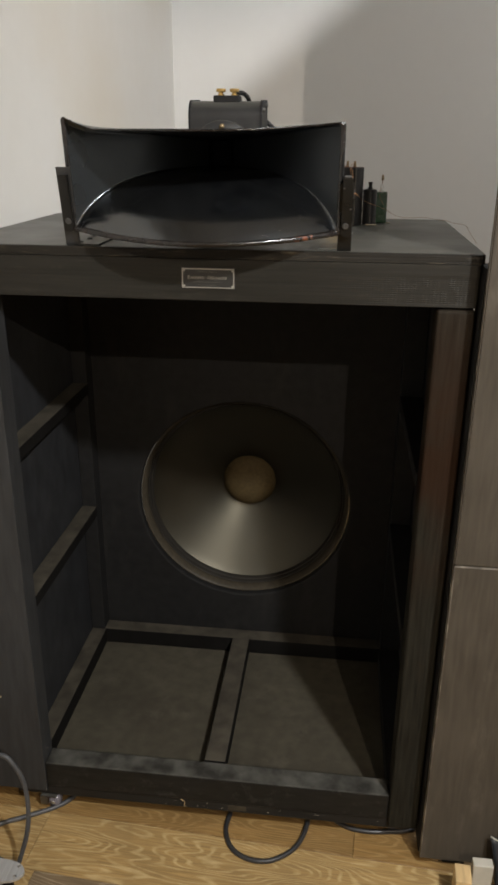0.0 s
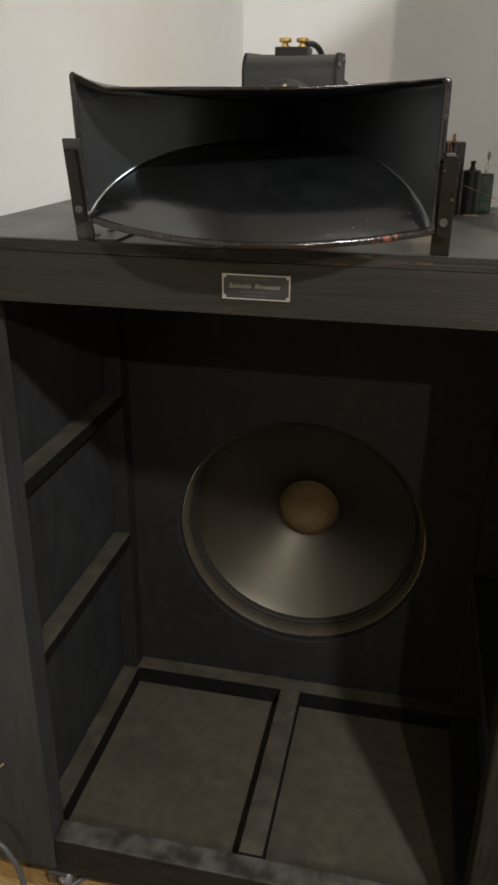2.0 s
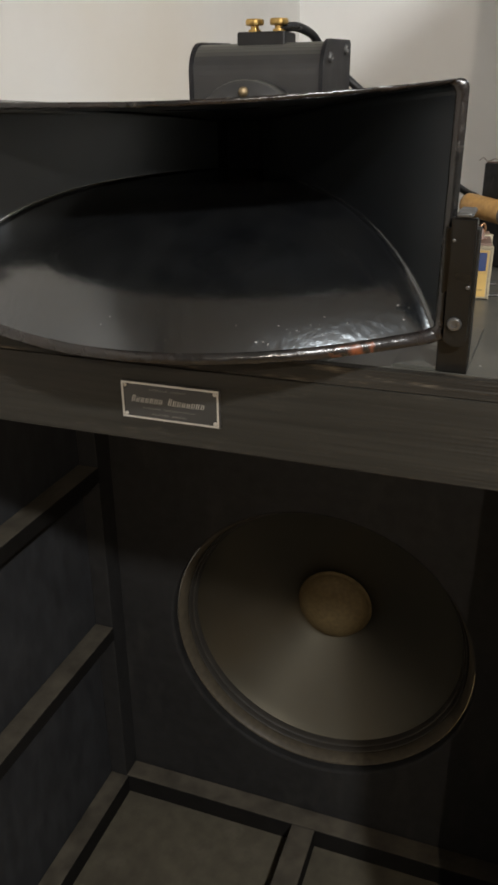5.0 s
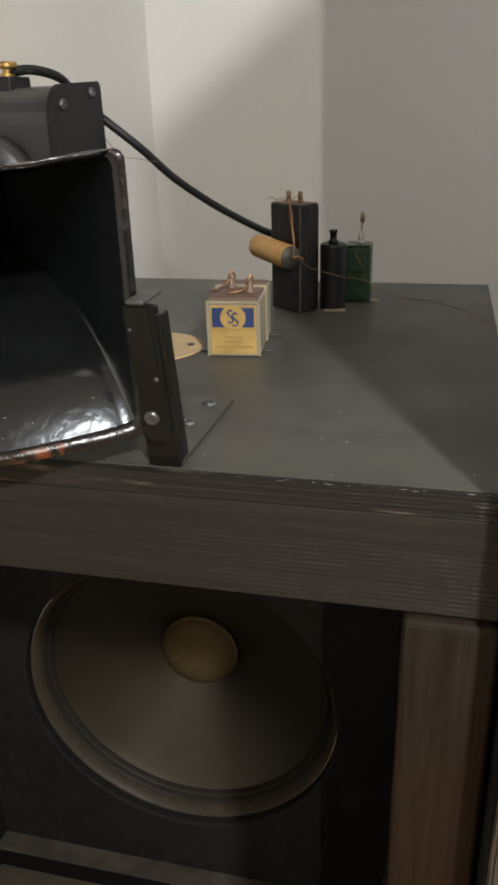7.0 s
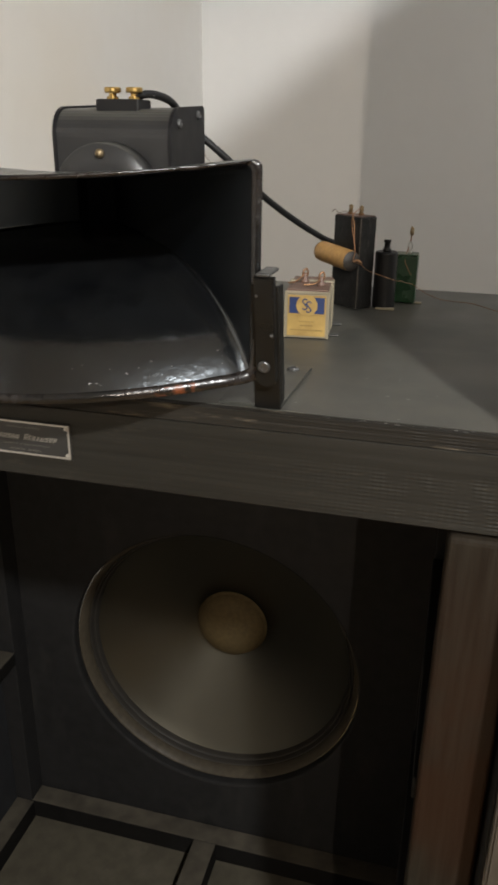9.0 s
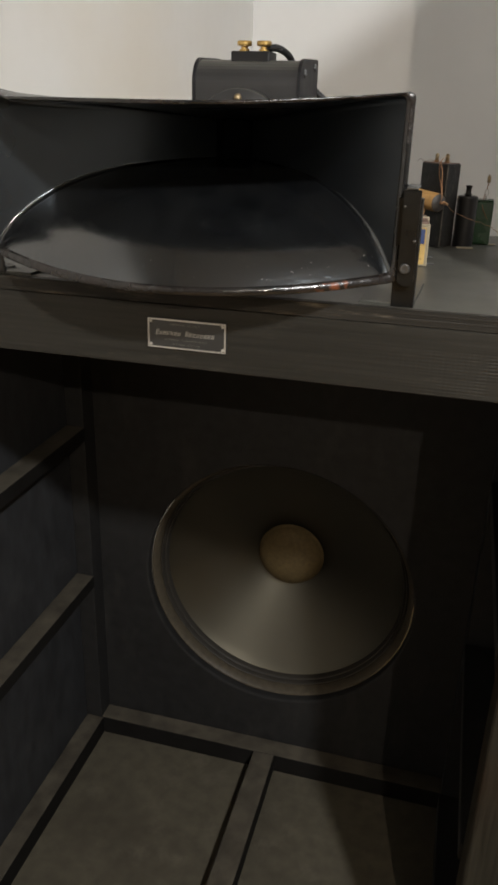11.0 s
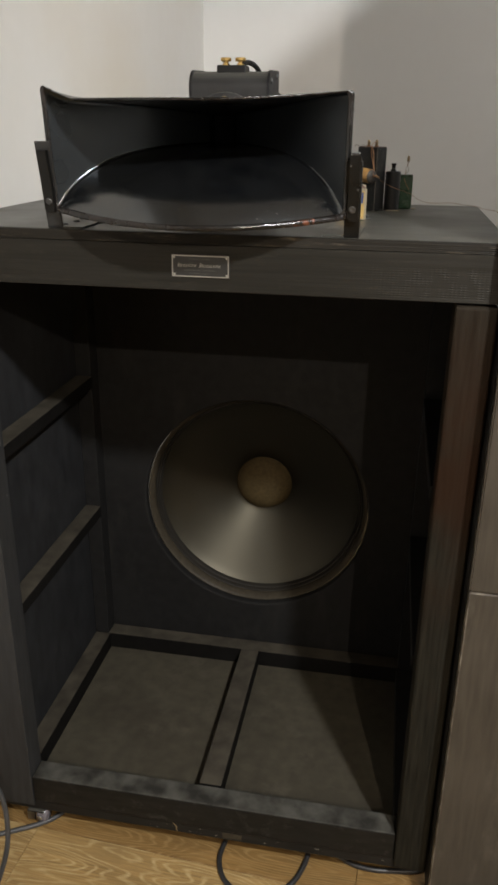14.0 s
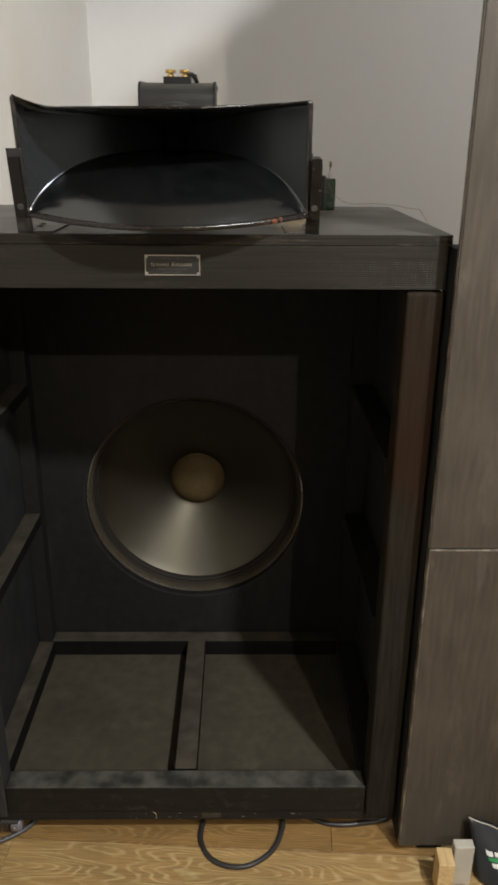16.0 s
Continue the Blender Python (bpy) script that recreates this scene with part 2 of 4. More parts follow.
SIDE_BLACK = material("side_plate_black", (0.009, 0.009, 0.0105), 0.4, metal=0.1, spread=0.2, bump=0.05, stain=14, specular=0.3)
WORN_ORANGE = material("worn_orange_primer", (0.008, 0.0075, 0.007), 0.3, spread=0.3, grain=(40, 40, 40), stain=140, bump=0.3, bump_scale=110, second=(0.24, 0.060, 0.014), second_amount=0.9, specular=0.5)
EAR_CAP = material("grey_steel_cap", (0.075, 0.075, 0.073), 0.38, metal=0.4, spread=0.2, bump=0.05, stain=60)
DULL_STEEL = material("dull_steel", (0.12, 0.12, 0.118), 0.4, metal=0.75, spread=0.35, bump=0.15, stain=120)
STEEL = material("bright_steel", (0.55, 0.54, 0.52), 0.3, metal=1.0, spread=0.15, bump=0.05, stain=30)
BRASS_DULL = material("tarnished_brass", (0.25, 0.19, 0.11), 0.5, metal=0.8, spread=0.3, bump=0.1, stain=110)
BRASS = material("brass", (0.58, 0.39, 0.14), 0.3, metal=1.0, spread=0.25, bump=0.08, stain=90)
BLUED = material("blued_steel", (0.0058, 0.0055, 0.0048), 0.36, metal=0.0, spread=0.25, bump=0.08, stain=22, second=(0.009, 0.0088, 0.0085), specular=0.26, scuff=(0.012, 0.0115, 0.011), scuff_scale=(60, 60, 40))
CONE = material("coated_paper_cone", (0.0040, 0.0035, 0.0028), 0.41, spread=0.10, grain=(6, 6, 6), stain=7, bump=0.03, second=(0.014, 0.012, 0.0095), rough_spread=0.06, specular=1.0, scuff=(0.009, 0.008, 0.0066), scuff_scale=(30, 30, 30))
CONE.node_tree.nodes["Principled BSDF"].inputs["Specular Tint"].default_value = (0.95, 0.91, 0.74, 1)
SURROUND = material("rubber_surround", (0.022, 0.0195, 0.016), 0.55, spread=0.2, bump=0.05, specular=0.3)
GASKET = material("gasket_ring", (0.048, 0.040, 0.028), 0.55, spread=0.2, grain=(20, 20, 20), stain=12, bump=0.1, specular=0.2)
DUSTCAP = material("felt_dust_cap", (0.072, 0.051, 0.022), 0.75, spread=0.2, grain=(30, 30, 30), stain=14, bump=0.25, specular=0.2)
PANEL = material("grey_brown_panel", (0.055, 0.0475, 0.0375), 0.5, spread=0.2, grain=(26, 26, 2.5), stain=6, bump=0.10, second=(0.080, 0.068, 0.053), second_amount=0.8, specular=0.2, scuff=(0.100, 0.088, 0.070), scuff_scale=(30, 30, 9))
PANEL_EDGE = material("worn_panel_edge", (0.070, 0.060, 0.048), 0.6, spread=0.5, grain=(30, 30, 30), stain=40, bump=0.4, second=(0.30, 0.265, 0.21), second_amount=0.8)
# glints on the lip's beads, put in as a pale colour
BEAD = material("glint_bead", (0.30, 0.30, 0.29), 0.25, spread=0.3, bump=0)
# shade of a deep throat put in the colour
THROAT_SHADE = material("throat_shade_black", (0.0025, 0.0025, 0.003), 0.8, specular=0.05, bump=0)
RUBBER = material("black_rubber", (0.008, 0.008, 0.0085), 0.45, spread=0.2, bump=0.04, specular=0.3)
FLOOR_CORD = material("dark_grey_cord", (0.026, 0.026, 0.027), 0.42, spread=0.15, bump=0.05)
GREY_CORD = material("grey_cord", (0.060, 0.062, 0.066), 0.45, spread=0.15, bump=0.05)
WHITE_PLASTIC = material("white_plastic", (0.72, 0.71, 0.69), 0.4, spread=0.03, bump=0.02)
CREAM_METAL = material("cream_metal", (0.30, 0.26, 0.18), 0.45, metal=0.2, spread=0.15, bump=0.06, stain=40)
GOLD_LABEL = material("gold_label", (0.43, 0.29, 0.095), 0.42, metal=0.2, spread=0.12, bump=0.02, stain=60, second=(0.25, 0.155, 0.05), second_amount=0.9)
BLUE_LABEL = material("blue_label", (0.020, 0.036, 0.105), 0.4, spread=0.15, bump=0.02, stain=80)
BROWN_PRINT = material("brown_print", (0.30, 0.20, 0.06), 0.5, spread=0.1, bump=0)
BAKELITE = material("brown_bakelite", (0.12, 0.07, 0.05), 0.5, spread=0.2, bump=0.1, stain=30)
COPPER_DULL = material("dull_copper", (0.30, 0.165, 0.085), 0.45, metal=0.8, spread=0.35, bump=0.1, stain=140)
TAN = material("tan_paper_tube", (0.34, 0.19, 0.062), 0.5, spread=0.18, grain=(40, 40, 40), stain=30, bump=0.1)
BITUMEN = material("bitumen_end", (0.03, 0.025, 0.02), 0.6, spread=0.3, bump=0.3, bump_scale=200)
SCUFFED = material("scuffed_black_can", (0.0105, 0.0105, 0.0105), 0.38, spread=0.4, grain=(30, 30, 30), stain=40, bump=0.15, second=(0.020, 0.019, 0.017), second_amount=0.3, specular=0.25, scuff=(0.055, 0.052, 0.046), scuff_scale=(220, 220, 90))
SCUFFED_PALE = material("rubbed_edge", (0.055, 0.050, 0.042), 0.5, spread=0.6, grain=(60, 60, 60), stain=70, bump=0.2, second=(0.14, 0.125, 0.10), second_amount=0.6)
GREEN = material("green_case", (0.011, 0.038, 0.016), 0.3, spread=0.3, grain=(30, 30, 30), stain=40, bump=0.1)
CARD = material("tan_cardboard", (0.50, 0.37, 0.20), 0.8, spread=0.08, grain=(30, 30, 30), bump=0.1)
PLATE_BLACK = material("plate_black", (0.017, 0.017, 0.016), 0.4, spread=0.1, bump=0.02)
PLATE_SILVER = material("plate_silver", (0.46, 0.44, 0.40), 0.35, metal=0.7, spread=0.1, bump=0.02)
PLATE_DIM = material("plate_dim_print", (0.14, 0.13, 0.12), 0.4, metal=0.4, spread=0.1, bump=0.02)
PINE = material("pine_offcut", (0.56, 0.40, 0.20), 0.6, spread=0.2, grain=(30, 3, 30), stain=10, bump=0.1)
PALE_BLOCK = material("pale_grey_block", (0.46, 0.44, 0.38), 0.6, spread=0.08, bump=0.05)
BAG = material("dark_plastic_bag", (0.020, 0.023, 0.027), 0.28, spread=0.2, bump=0.3, bump_scale=25)
BAG_GREEN = material("bag_green_print", (0.02, 0.22, 0.07), 0.4, spread=0.1, bump=0)
BAG_WHITE = material("bag_white_print", (0.62, 0.62, 0.60), 0.4, spread=0.05, bump=0)
YELLOW = material("yellow_cord", (0.34, 0.27, 0.13), 0.5, spread=0.25, bump=0.05, stain=60)
CHIP = material("paint_chip", (0.20, 0.19, 0.17), 0.6, spread=0.4, bump=0)
SKIRT = material("oak_skirting", (0.46, 0.33, 0.18), 0.5, spread=0.2, grain=(22, 1.6, 22), stain=5, bump=0.08)
CLEAR_WHEEL = material("smoky_wheel", (0.16, 0.15, 0.17), 0.2, spread=0.2, bump=0.03)


# ---- building helpers ----
def part(name, bm, mat, parent=None, label="", smooth=False):
    """Links a bmesh as one mesh object under a thing or a part."""
    me = bpy.data.meshes.new(name)
    bmesh.ops.recalc_face_normals(bm, faces=bm.faces[:])
    bm.to_mesh(me)
    bm.free()
    me.materials.append(mat)
    if smooth:
        for p in me.polygons:
            p.use_smooth = True
    ob = new(name, me)
    if parent:
        ob.parent = parent
    if label:
        ob["label"] = label
    return ob


def thing(name, at, label, category, group="", kind=""):
    ob = new(name)
    ob.location = at
    bpy.context.view_layer.update()
    return tagged(ob, label, category, group, kind)


def off(parent):
    """World place of a thing's origin, to write its parts in world places."""
    v = Vector((0, 0, 0))
    while parent:
        v += parent.location
        parent = parent.parent
    return v


def block(x0, x1, y0, y1, z0, z1, bevel=0.002, parent=None, segments=2, turn=0.0):
    o = off(parent)
    bm = bmesh.new()
    bmesh.ops.create_cube(bm, size=1.0)
    for v in bm.verts:
        v.co = Vector((v.co.x * (x1 - x0), v.co.y * (y1 - y0), v.co.z * (z1 - z0)))
    if bevel:
        bmesh.ops.bevel(bm, geom=bm.edges[:], offset=bevel, segments=segments, profile=0.5, affect="EDGES")
    if turn:
        bmesh.ops.rotate(bm, verts=bm.verts[:], cent=(0, 0, 0), matrix=Matrix.Rotation(radians(turn), 3, "Z"))
    for v in bm.verts:
        v.co += Vector(((x0 + x1) / 2, (y0 + y1) / 2, (z0 + z1) / 2)) - o
    return bm


def lathe(profile, centre, axis="z", parent=None, steps=48, closed=False):
    """A body turned round an axis. profile: (radius, height) pairs."""
    o = off(parent)
    bm = bmesh.new()
    rings = []
    for r, h in profile:
        if r < 1e-6:
            rings.append([bm.verts.new((0, 0, h))])
        else:
            rings.append([bm.verts.new((r * math.cos(2 * math.pi * k / steps), r * math.sin(2 * math.pi * k / steps), h)) for k in range(steps)])
    pairs = list(zip(rings, rings[1:])) + ([(rings[-1], rings[0])] if closed else [])
    for a, b in pairs:
        for k in range(steps):
            q = (k + 1) % steps
            if len(a) == 1 and len(b) > 1:
                bm.faces.new((a[0], b[k], b[q]))
            elif len(b) == 1 and len(a) > 1:
                bm.faces.new((a[k], b[0], a[q]))
            elif len(a) > 1:
                bm.faces.new((a[k], b[k], b[q], a[q]))
    turn = {"z": Matrix.Identity(3), "y": Matrix.Rotation(radians(-90), 3, "X"), "x": Matrix.Rotation(radians(90), 3, "Y")}
    rot = turn[axis] if isinstance(axis, str) else Vector((0, 0, 1)).rotation_difference(Vector(axis)).to_matrix()
    for v in bm.verts:
        v.co = rot @ v.co + Vector(centre) - o
    return bm


def smooth_path(points, per=8):
    pts = [Vector(p) for p in points]
    ext = [2 * pts[0] - pts[1]] + pts + [2 * pts[-1] - pts[-2]]
    out = []
    for k in range(1, len(ext) - 2):
        a, b, c, d = ext[k - 1:k + 3]
        for s in range(per):
            t = s / per
            out.append(0.5 * (2 * b + (c - a) * t + (2 * a - 5 * b + 4 * c - d) * t * t + (3 * b - a - 3 * c + d) * t ** 3))
    return out + [pts[-1]]


def tube(points, radius, parent=None, per=8, sides=10):
    o = off(parent)
    path = smooth_path(points, per)
    bm = bmesh.new()
    rings = []
    normal = Vector((0, 0, 1))
    for k, p in enumerate(path):
        tan = (path[min(k + 1, len(path) - 1)] - path[max(k - 1, 0)]).normalized()
        side = tan.cross(normal)
        if side.length < 1e-3:
            side = tan.cross(Vector((1, 0, 0)))
        side.normalize()
        up = side.cross(tan).normalized()
        normal = up
        rings.append([bm.verts.new(p - o + radius * (math.cos(2 * math.pi * s / sides) * side + math.sin(2 * math.pi * s / sides) * up)) for s in range(sides)])
    for a, b in zip(rings, rings[1:]):
        for s in range(sides):
            bm.faces.new((a[s], a[(s + 1) % sides], b[(s + 1) % sides], b[s]))
    bm.faces.new(rings[0][::-1])
    bm.faces.new(rings[-1])
    return bm


def screw(r, h, centre, axis, parent, slot=True):
    """A raised screw head with a groove across it."""
    o = off(parent)
    bm = bmesh.new()
    steps, rings = 16, []
    for rr, hh in ((r, 0), (r, h * 0.4), (r * 0.82, h * 0.85), (r * 0.5, h)):
        rings.append([bm.verts.new((rr * math.cos(2 * math.pi * (k + 0.5) / steps), rr * math.sin(2 * math.pi * (k + 0.5) / steps), hh)) for k in range(steps)])
    for a, b in zip(rings, rings[1:]):
        for k in range(steps):
            bm.faces.new((a[k], a[(k + 1) % steps], b[(k + 1) % steps], b[k]))
    top = rings[-1]
    if slot:
        half = steps // 2
        low = [bm.verts.new((v.co.x * 1.0, v.co.y * 0.35, h * 0.45)) for v in top]
        for k in range(steps):
            bm.faces.new((top[k], top[(k + 1) % steps], low[(k + 1) % steps], low[k]))
        bm.faces.new(low)
    else:
        bm.faces.new(top)
    turn = {"z": Matrix.Identity(3), "y": Matrix.Rotation(radians(-90), 3, "X"), "x": Matrix.Rotation(radians(90), 3, "Y")}
    rot = turn[axis] if isinstance(axis, str) else Vector((0, 0, 1)).rotation_difference(Vector(axis)).to_matrix()
    spin = Matrix.Rotation((centre[0] * 37 + centre[1] * 91) % 3.14, 3, "Z")
    for v in bm.verts:
        v.co = rot @ (spin @ v.co) + Vector(centre) - o
    return bm


# ---- setting ----
ROOM, PIVOT = radians(-3.3), Vector((-0.654, 1.2, 0))


def set_in_room(ob):
    """Turns a thing into the room's own axes, which run askew of the cabinet's."""
    ob.matrix_world = Matrix.Translation(PIVOT) @ Matrix.Rotation(ROOM, 4, "Z") @ Matrix.Translation(-PIVOT) @ ob.matrix_world
    return ob


def wall(name, x0, x1, y0, y1, z0, z1, mat=WALL):
    return tagged(set_in_room(part(name, block(x0, x1, y0, y1, z0, z1, 0), mat)), "matt painted wall" if mat is not CEIL else "plain white ceiling", "wall" if mat is not CEIL else "ceiling", kind="structure")


XW, XE, YS, YN, ZC = -0.654, 2.6, -5.0, 2.765, 2.55
wall("wall_west", XW - 0.12, XW, YS, YN, -0.05, ZC, CREAM_WALL)
wall("wall_north", XW - 0.12, XE + 0.12, YN, YN + 0.12, -0.05, ZC)
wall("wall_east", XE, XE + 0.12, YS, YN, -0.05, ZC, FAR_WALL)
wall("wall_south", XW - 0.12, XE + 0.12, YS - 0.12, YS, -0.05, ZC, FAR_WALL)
wall("ceiling", XW - 0.12, XE + 0.12, YS - 0.12, YN + 0.12, ZC, ZC + 0.1, CEIL)
floor = tagged(set_in_room(part("floor", block(XW, XE, YS, YN, -0.05, -0.012, 0), OAK)), "wood-look plank floor in warm oak tones", "floor", kind="structure")
tagged(set_in_room(part("baseboard", block(XW, XW + 0.010, YS, YN, 0.0, 0.070, 0.002), SKIRT)), "pale oak skirting board along the painted wall", "baseboard", kind="structure")


# ---- the loudspeaker cabinet ----
CX0, CX1, CY0, CY1, CZ0, CZ1 = -0.587, 0.176, 1.2075, 1.697, 0.032, 1.069
OX0, OX1, OZ0, OZ1 = -0.523, 0.122, 0.111, 0.997
cab = thing("speaker_cabinet", (-0.2, 1.45, 0.0), "large black wooden speaker cabinet, open-fronted, standing on casters", "speaker cabinet")
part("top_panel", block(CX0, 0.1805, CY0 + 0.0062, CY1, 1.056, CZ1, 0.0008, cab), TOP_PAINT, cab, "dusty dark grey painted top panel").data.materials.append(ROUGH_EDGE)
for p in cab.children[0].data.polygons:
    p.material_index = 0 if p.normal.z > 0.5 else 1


def sawn_board(x0, x1, y0, y1, z0, z1, parent, nx=320, nz=92, pitch=0.0029, deep=0.00055, zone=(0.02, 0.74)):
    """A board whose face carries saw ridges, deep at one end and dying out towards the other."""
    o = off(parent)
    bm = bmesh.new()
    front = []
    for k in range(nz + 1):
        w = k / nz
        z = z0 + (z1 - z0) * w
        row = []
        for i in range(nx + 1):
            u = i / nx
            x = x1 - (x1 - x0) * (1 - u) ** 1.8
            inside = max(0.0, min(1.0, (w - zone[0]) / 0.08)) * max(0.0, min(1.0, (zone[1] - w) / 0.08))
            depth = 0.00005 + deep * inside * max(0, min(1, (x + 0.01 + 0.05 * noise.noise((w * 3, 0.2, 4.1))) / 0.14))
            ridge = 0.5 + 0.5 * math.sin(2 * math.pi * (z - z0) / pitch + 2.2 * noise.noise((x * 5, z * 30, 0.0)))
            chatter = 0.72 + 0.28 * math.sin(2 * math.pi * x / 0.0052 + 4.0 * noise.noise((x * 14, z * 30, 8.0)))
            worn = chatter * max(0.0, min(1.0, 0.5 + 1.3 * noise.noise((x * 90, z * 70, 2.0)) + 0.9 * noise.noise((x * 14, z * 25, 5.0))))
            edge = min(w, 1 - w, (x - x0) * 10, (x1 - x) * 10)
            y = y0 + depth * (1 - ridge * worn) + 0.0008 * max(0, 1 - edge / 0.012) ** 2
            row.append(bm.verts.new(Vector((x, y, z)) - o))
        front.append(row)
    for a, b in zip(front, front[1:]):
        for i in range(nx):
            bm.faces.new((a[i], a[i + 1], b[i + 1], b[i]))
    loop = front[0] + [r[-1] for r in front[1:]] + front[-1][-2::-1] + [r[0] for r in front[-2:0:-1]]
    back = [bm.verts.new(Vector((v.co.x, y1 - o.y, v.co.z))) for v in loop]
    n = len(loop)
    for k in range(n):
        bm.faces.new((loop[k], loop[(k + 1) % n], back[(k + 1) % n], back[k]))
    bm.faces.new(back)
    return bm


part("top_rail", sawn_board(-0.628, CX1 - 0.001, CY0 - 0.0004, CY0 + 0.045, OZ1, 1.0555, cab), ROUGH_EDGE, cab, "rough-sawn black front board")
part("edge_strip", sawn_board(-0.628, CX1 - 0.0006, CY0 - 0.0006, CY0 + 0.006, 1.0559, CZ1 - 0.0002, cab, 320, 26, 0.0023, 0.0006, (-1, 2)), PLY_EDGE, cab, "worn layered front edge of the top panel")
part("post", block(-0.628, OX0, CY0 + 0.001, CY0 + 0.045, CZ0 + 0.012, OZ1 - 0.001, 0.0015, cab, 3), BLACK_POST, cab)
part("post", block(OX1, 0.1750, CY0 - 0.004, CY0 + 0.045, CZ0 + 0.012, OZ1 - 0.003, 0.0045, cab, 3), RED_POST, cab, "worn post with red-brown showing through black")
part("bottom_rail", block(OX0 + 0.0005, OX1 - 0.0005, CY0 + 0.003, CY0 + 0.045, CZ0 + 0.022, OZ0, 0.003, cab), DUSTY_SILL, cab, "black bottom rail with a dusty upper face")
part("plinth", block(CX0 + 0.004, CX1 - 0.014, CY0 + 0.006, CY1, CZ0, CZ0 + 0.0215, 0.002, cab), BLACK_WOOD, cab)
part("side_panel", block(CX0, CX0 + 0.022, CY0 + 0.0455, CY1, CZ0 + 0.022, 1.0555, 0.001, cab), SIDE_PAINT, cab, "scuffed side panel, tinted blue-black for the haze inside")
part("side_panel", block(CX1 - 0.0115, CX1 - 0.0005, CY0 + 0.0455, CY1, CZ0 + 0.022, 1.0555, 0.001, cab), SIDE_PAINT, cab)
part("tape_scrap", block(-0.173, -0.139, CY0 + 0.0052, CY0 + 0.0058, 0.0375, 0.0495, 0.0002, cab), GASKET, cab, "scrap of grey tape on the plinth")
part("thread", tube([(-0.2625, CY0 + 0.005, 0.0525), (-0.258, CY0 + 0.004, 0.0505), (-0.2555, CY0 + 0.004, 0.046), (-0.2565, CY0 + 0.0045, 0.040), (-0.2545, CY0 + 0.005, 0.0365)], 0.0006, cab, 6, 6), CARD, cab, "pale curl of thread", True)
WX0, WX1, BY = CX0 + 0.0225, CX1 - 0.0125, 1.680
for a, b in ((WX0, -0.2055), (-0.2045, WX1)):
    part("bottom_board", block(a, b, CY0 + 0.046, BY, 0.045, 0.0735, 0.001, cab), TRAY, cab, "dusty brown-black bottom board")
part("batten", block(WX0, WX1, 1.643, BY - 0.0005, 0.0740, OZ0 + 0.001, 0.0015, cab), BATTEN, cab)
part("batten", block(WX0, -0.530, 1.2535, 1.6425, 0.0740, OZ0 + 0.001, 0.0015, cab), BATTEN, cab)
# right-hand batten darker than the rest: the shade there is in its colour
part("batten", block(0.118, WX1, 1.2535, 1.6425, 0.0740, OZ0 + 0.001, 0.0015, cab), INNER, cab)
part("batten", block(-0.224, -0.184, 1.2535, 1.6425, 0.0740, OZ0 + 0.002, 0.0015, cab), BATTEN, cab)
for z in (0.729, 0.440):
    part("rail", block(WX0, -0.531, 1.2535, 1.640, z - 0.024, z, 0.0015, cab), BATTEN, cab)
    # shade on this side is put in the colour, darker than its twin
    part("rail", block(0.119, WX1, 1.2535, 1.640, z - 0.024, z, 0.0015, cab), INNER, cab)
for a, b in ((WX0, -0.533), (0.121, WX1)):
    part("corner_batten", block(a, b, 1.6405, BY - 0.0005, OZ0 + 0.0015, 1.055, 0.0015, cab), INNER, cab)
# baffle with its round hole
WC, WR = (-0.2045, BY, 0.4485), 0.2372


def holed_board(x0, x1, z0, z1, y0, y1, cx, cz, r, parent, steps=96, bevel=0.004):
    o = off(parent)
    bm = bmesh.new()
    outer, rim = [], []
    for k in range(steps):
        a = 2 * math.pi * k / steps
        dx, dz = math.cos(a), math.sin(a)
        f = min(((x1 if dx > 0 else x0) - cx) / dx if abs(dx) > 1e-6 else 9, ((z1 if dz > 0 else z0) - cz) / dz if abs(dz) > 1e-6 else 9)
        outer.append((cx + dx * f, cz + dz * f))
        rim.append((dx, dz))
    for corner in ((x0, z0), (x1, z0), (x1, z1), (x0, z1)):
        k = min(range(steps), key=lambda i: (outer[i][0] - corner[0]) ** 2 + (outer[i][1] - corner[1]) ** 2)
        outer[k] = corner
    loops = []
    loops.append([bm.verts.new(Vector((x, y1, z)) - o) for x, z in outer])
    loops.append([bm.verts.new(Vector((x, y0, z)) - o) for x, z in outer])
    for rr, yy in ((r + bevel, y0), (r + bevel * 0.3, y0 + bevel * 0.3), (r, y0 + bevel), (r, y1)):
        loops.append([bm.verts.new(Vector((cx + dx * rr, yy, cz + dz * rr)) - o) for dx, dz in rim])
    loops.append(loops[0])
    for a, b in zip(loops, loops[1:]):
        for k in range(steps):
            q = (k + 1) % steps
            bm.faces.new((a[k], a[q], b[q], b[k]))
    return bm


part("baffle", holed_board(WX0, WX1, 0.056, 1.055, BY, CY1 - 0.0005, WC[0], WC[2], WR, cab), INNER, cab, "black baffle board with a round opening")

# name plate
px0, px1, pz0, pz1 = -0.235, -0.159, 1.0145, 1.0435
py = CY0 - 0.0005
plate = part("name_plate", block(px0, px1, py - 0.0015, py, pz0, pz1, 0.0004, cab, 1), PLATE_BLACK, cab, "small black plate with a silver border and lettering")
for a, b, c, d in ((px0 + 0.001, px1 - 0.001, pz1 - 0.0022, pz1 - 0.001), (px0 + 0.001, px1 - 0.001, pz0 + 0.001, pz0 + 0.0022),
                   (px0 + 0.001, px0 + 0.0022, pz0 + 0.0023, pz1 - 0.0023), (px1 - 0.0022, px1 - 0.001, pz0 + 0.0023, pz1 - 0.0023)):
    part("border", block(a, b, py - 0.0022, py - 0.0015, c, d, 0, plate), PLATE_SILVER, plate)
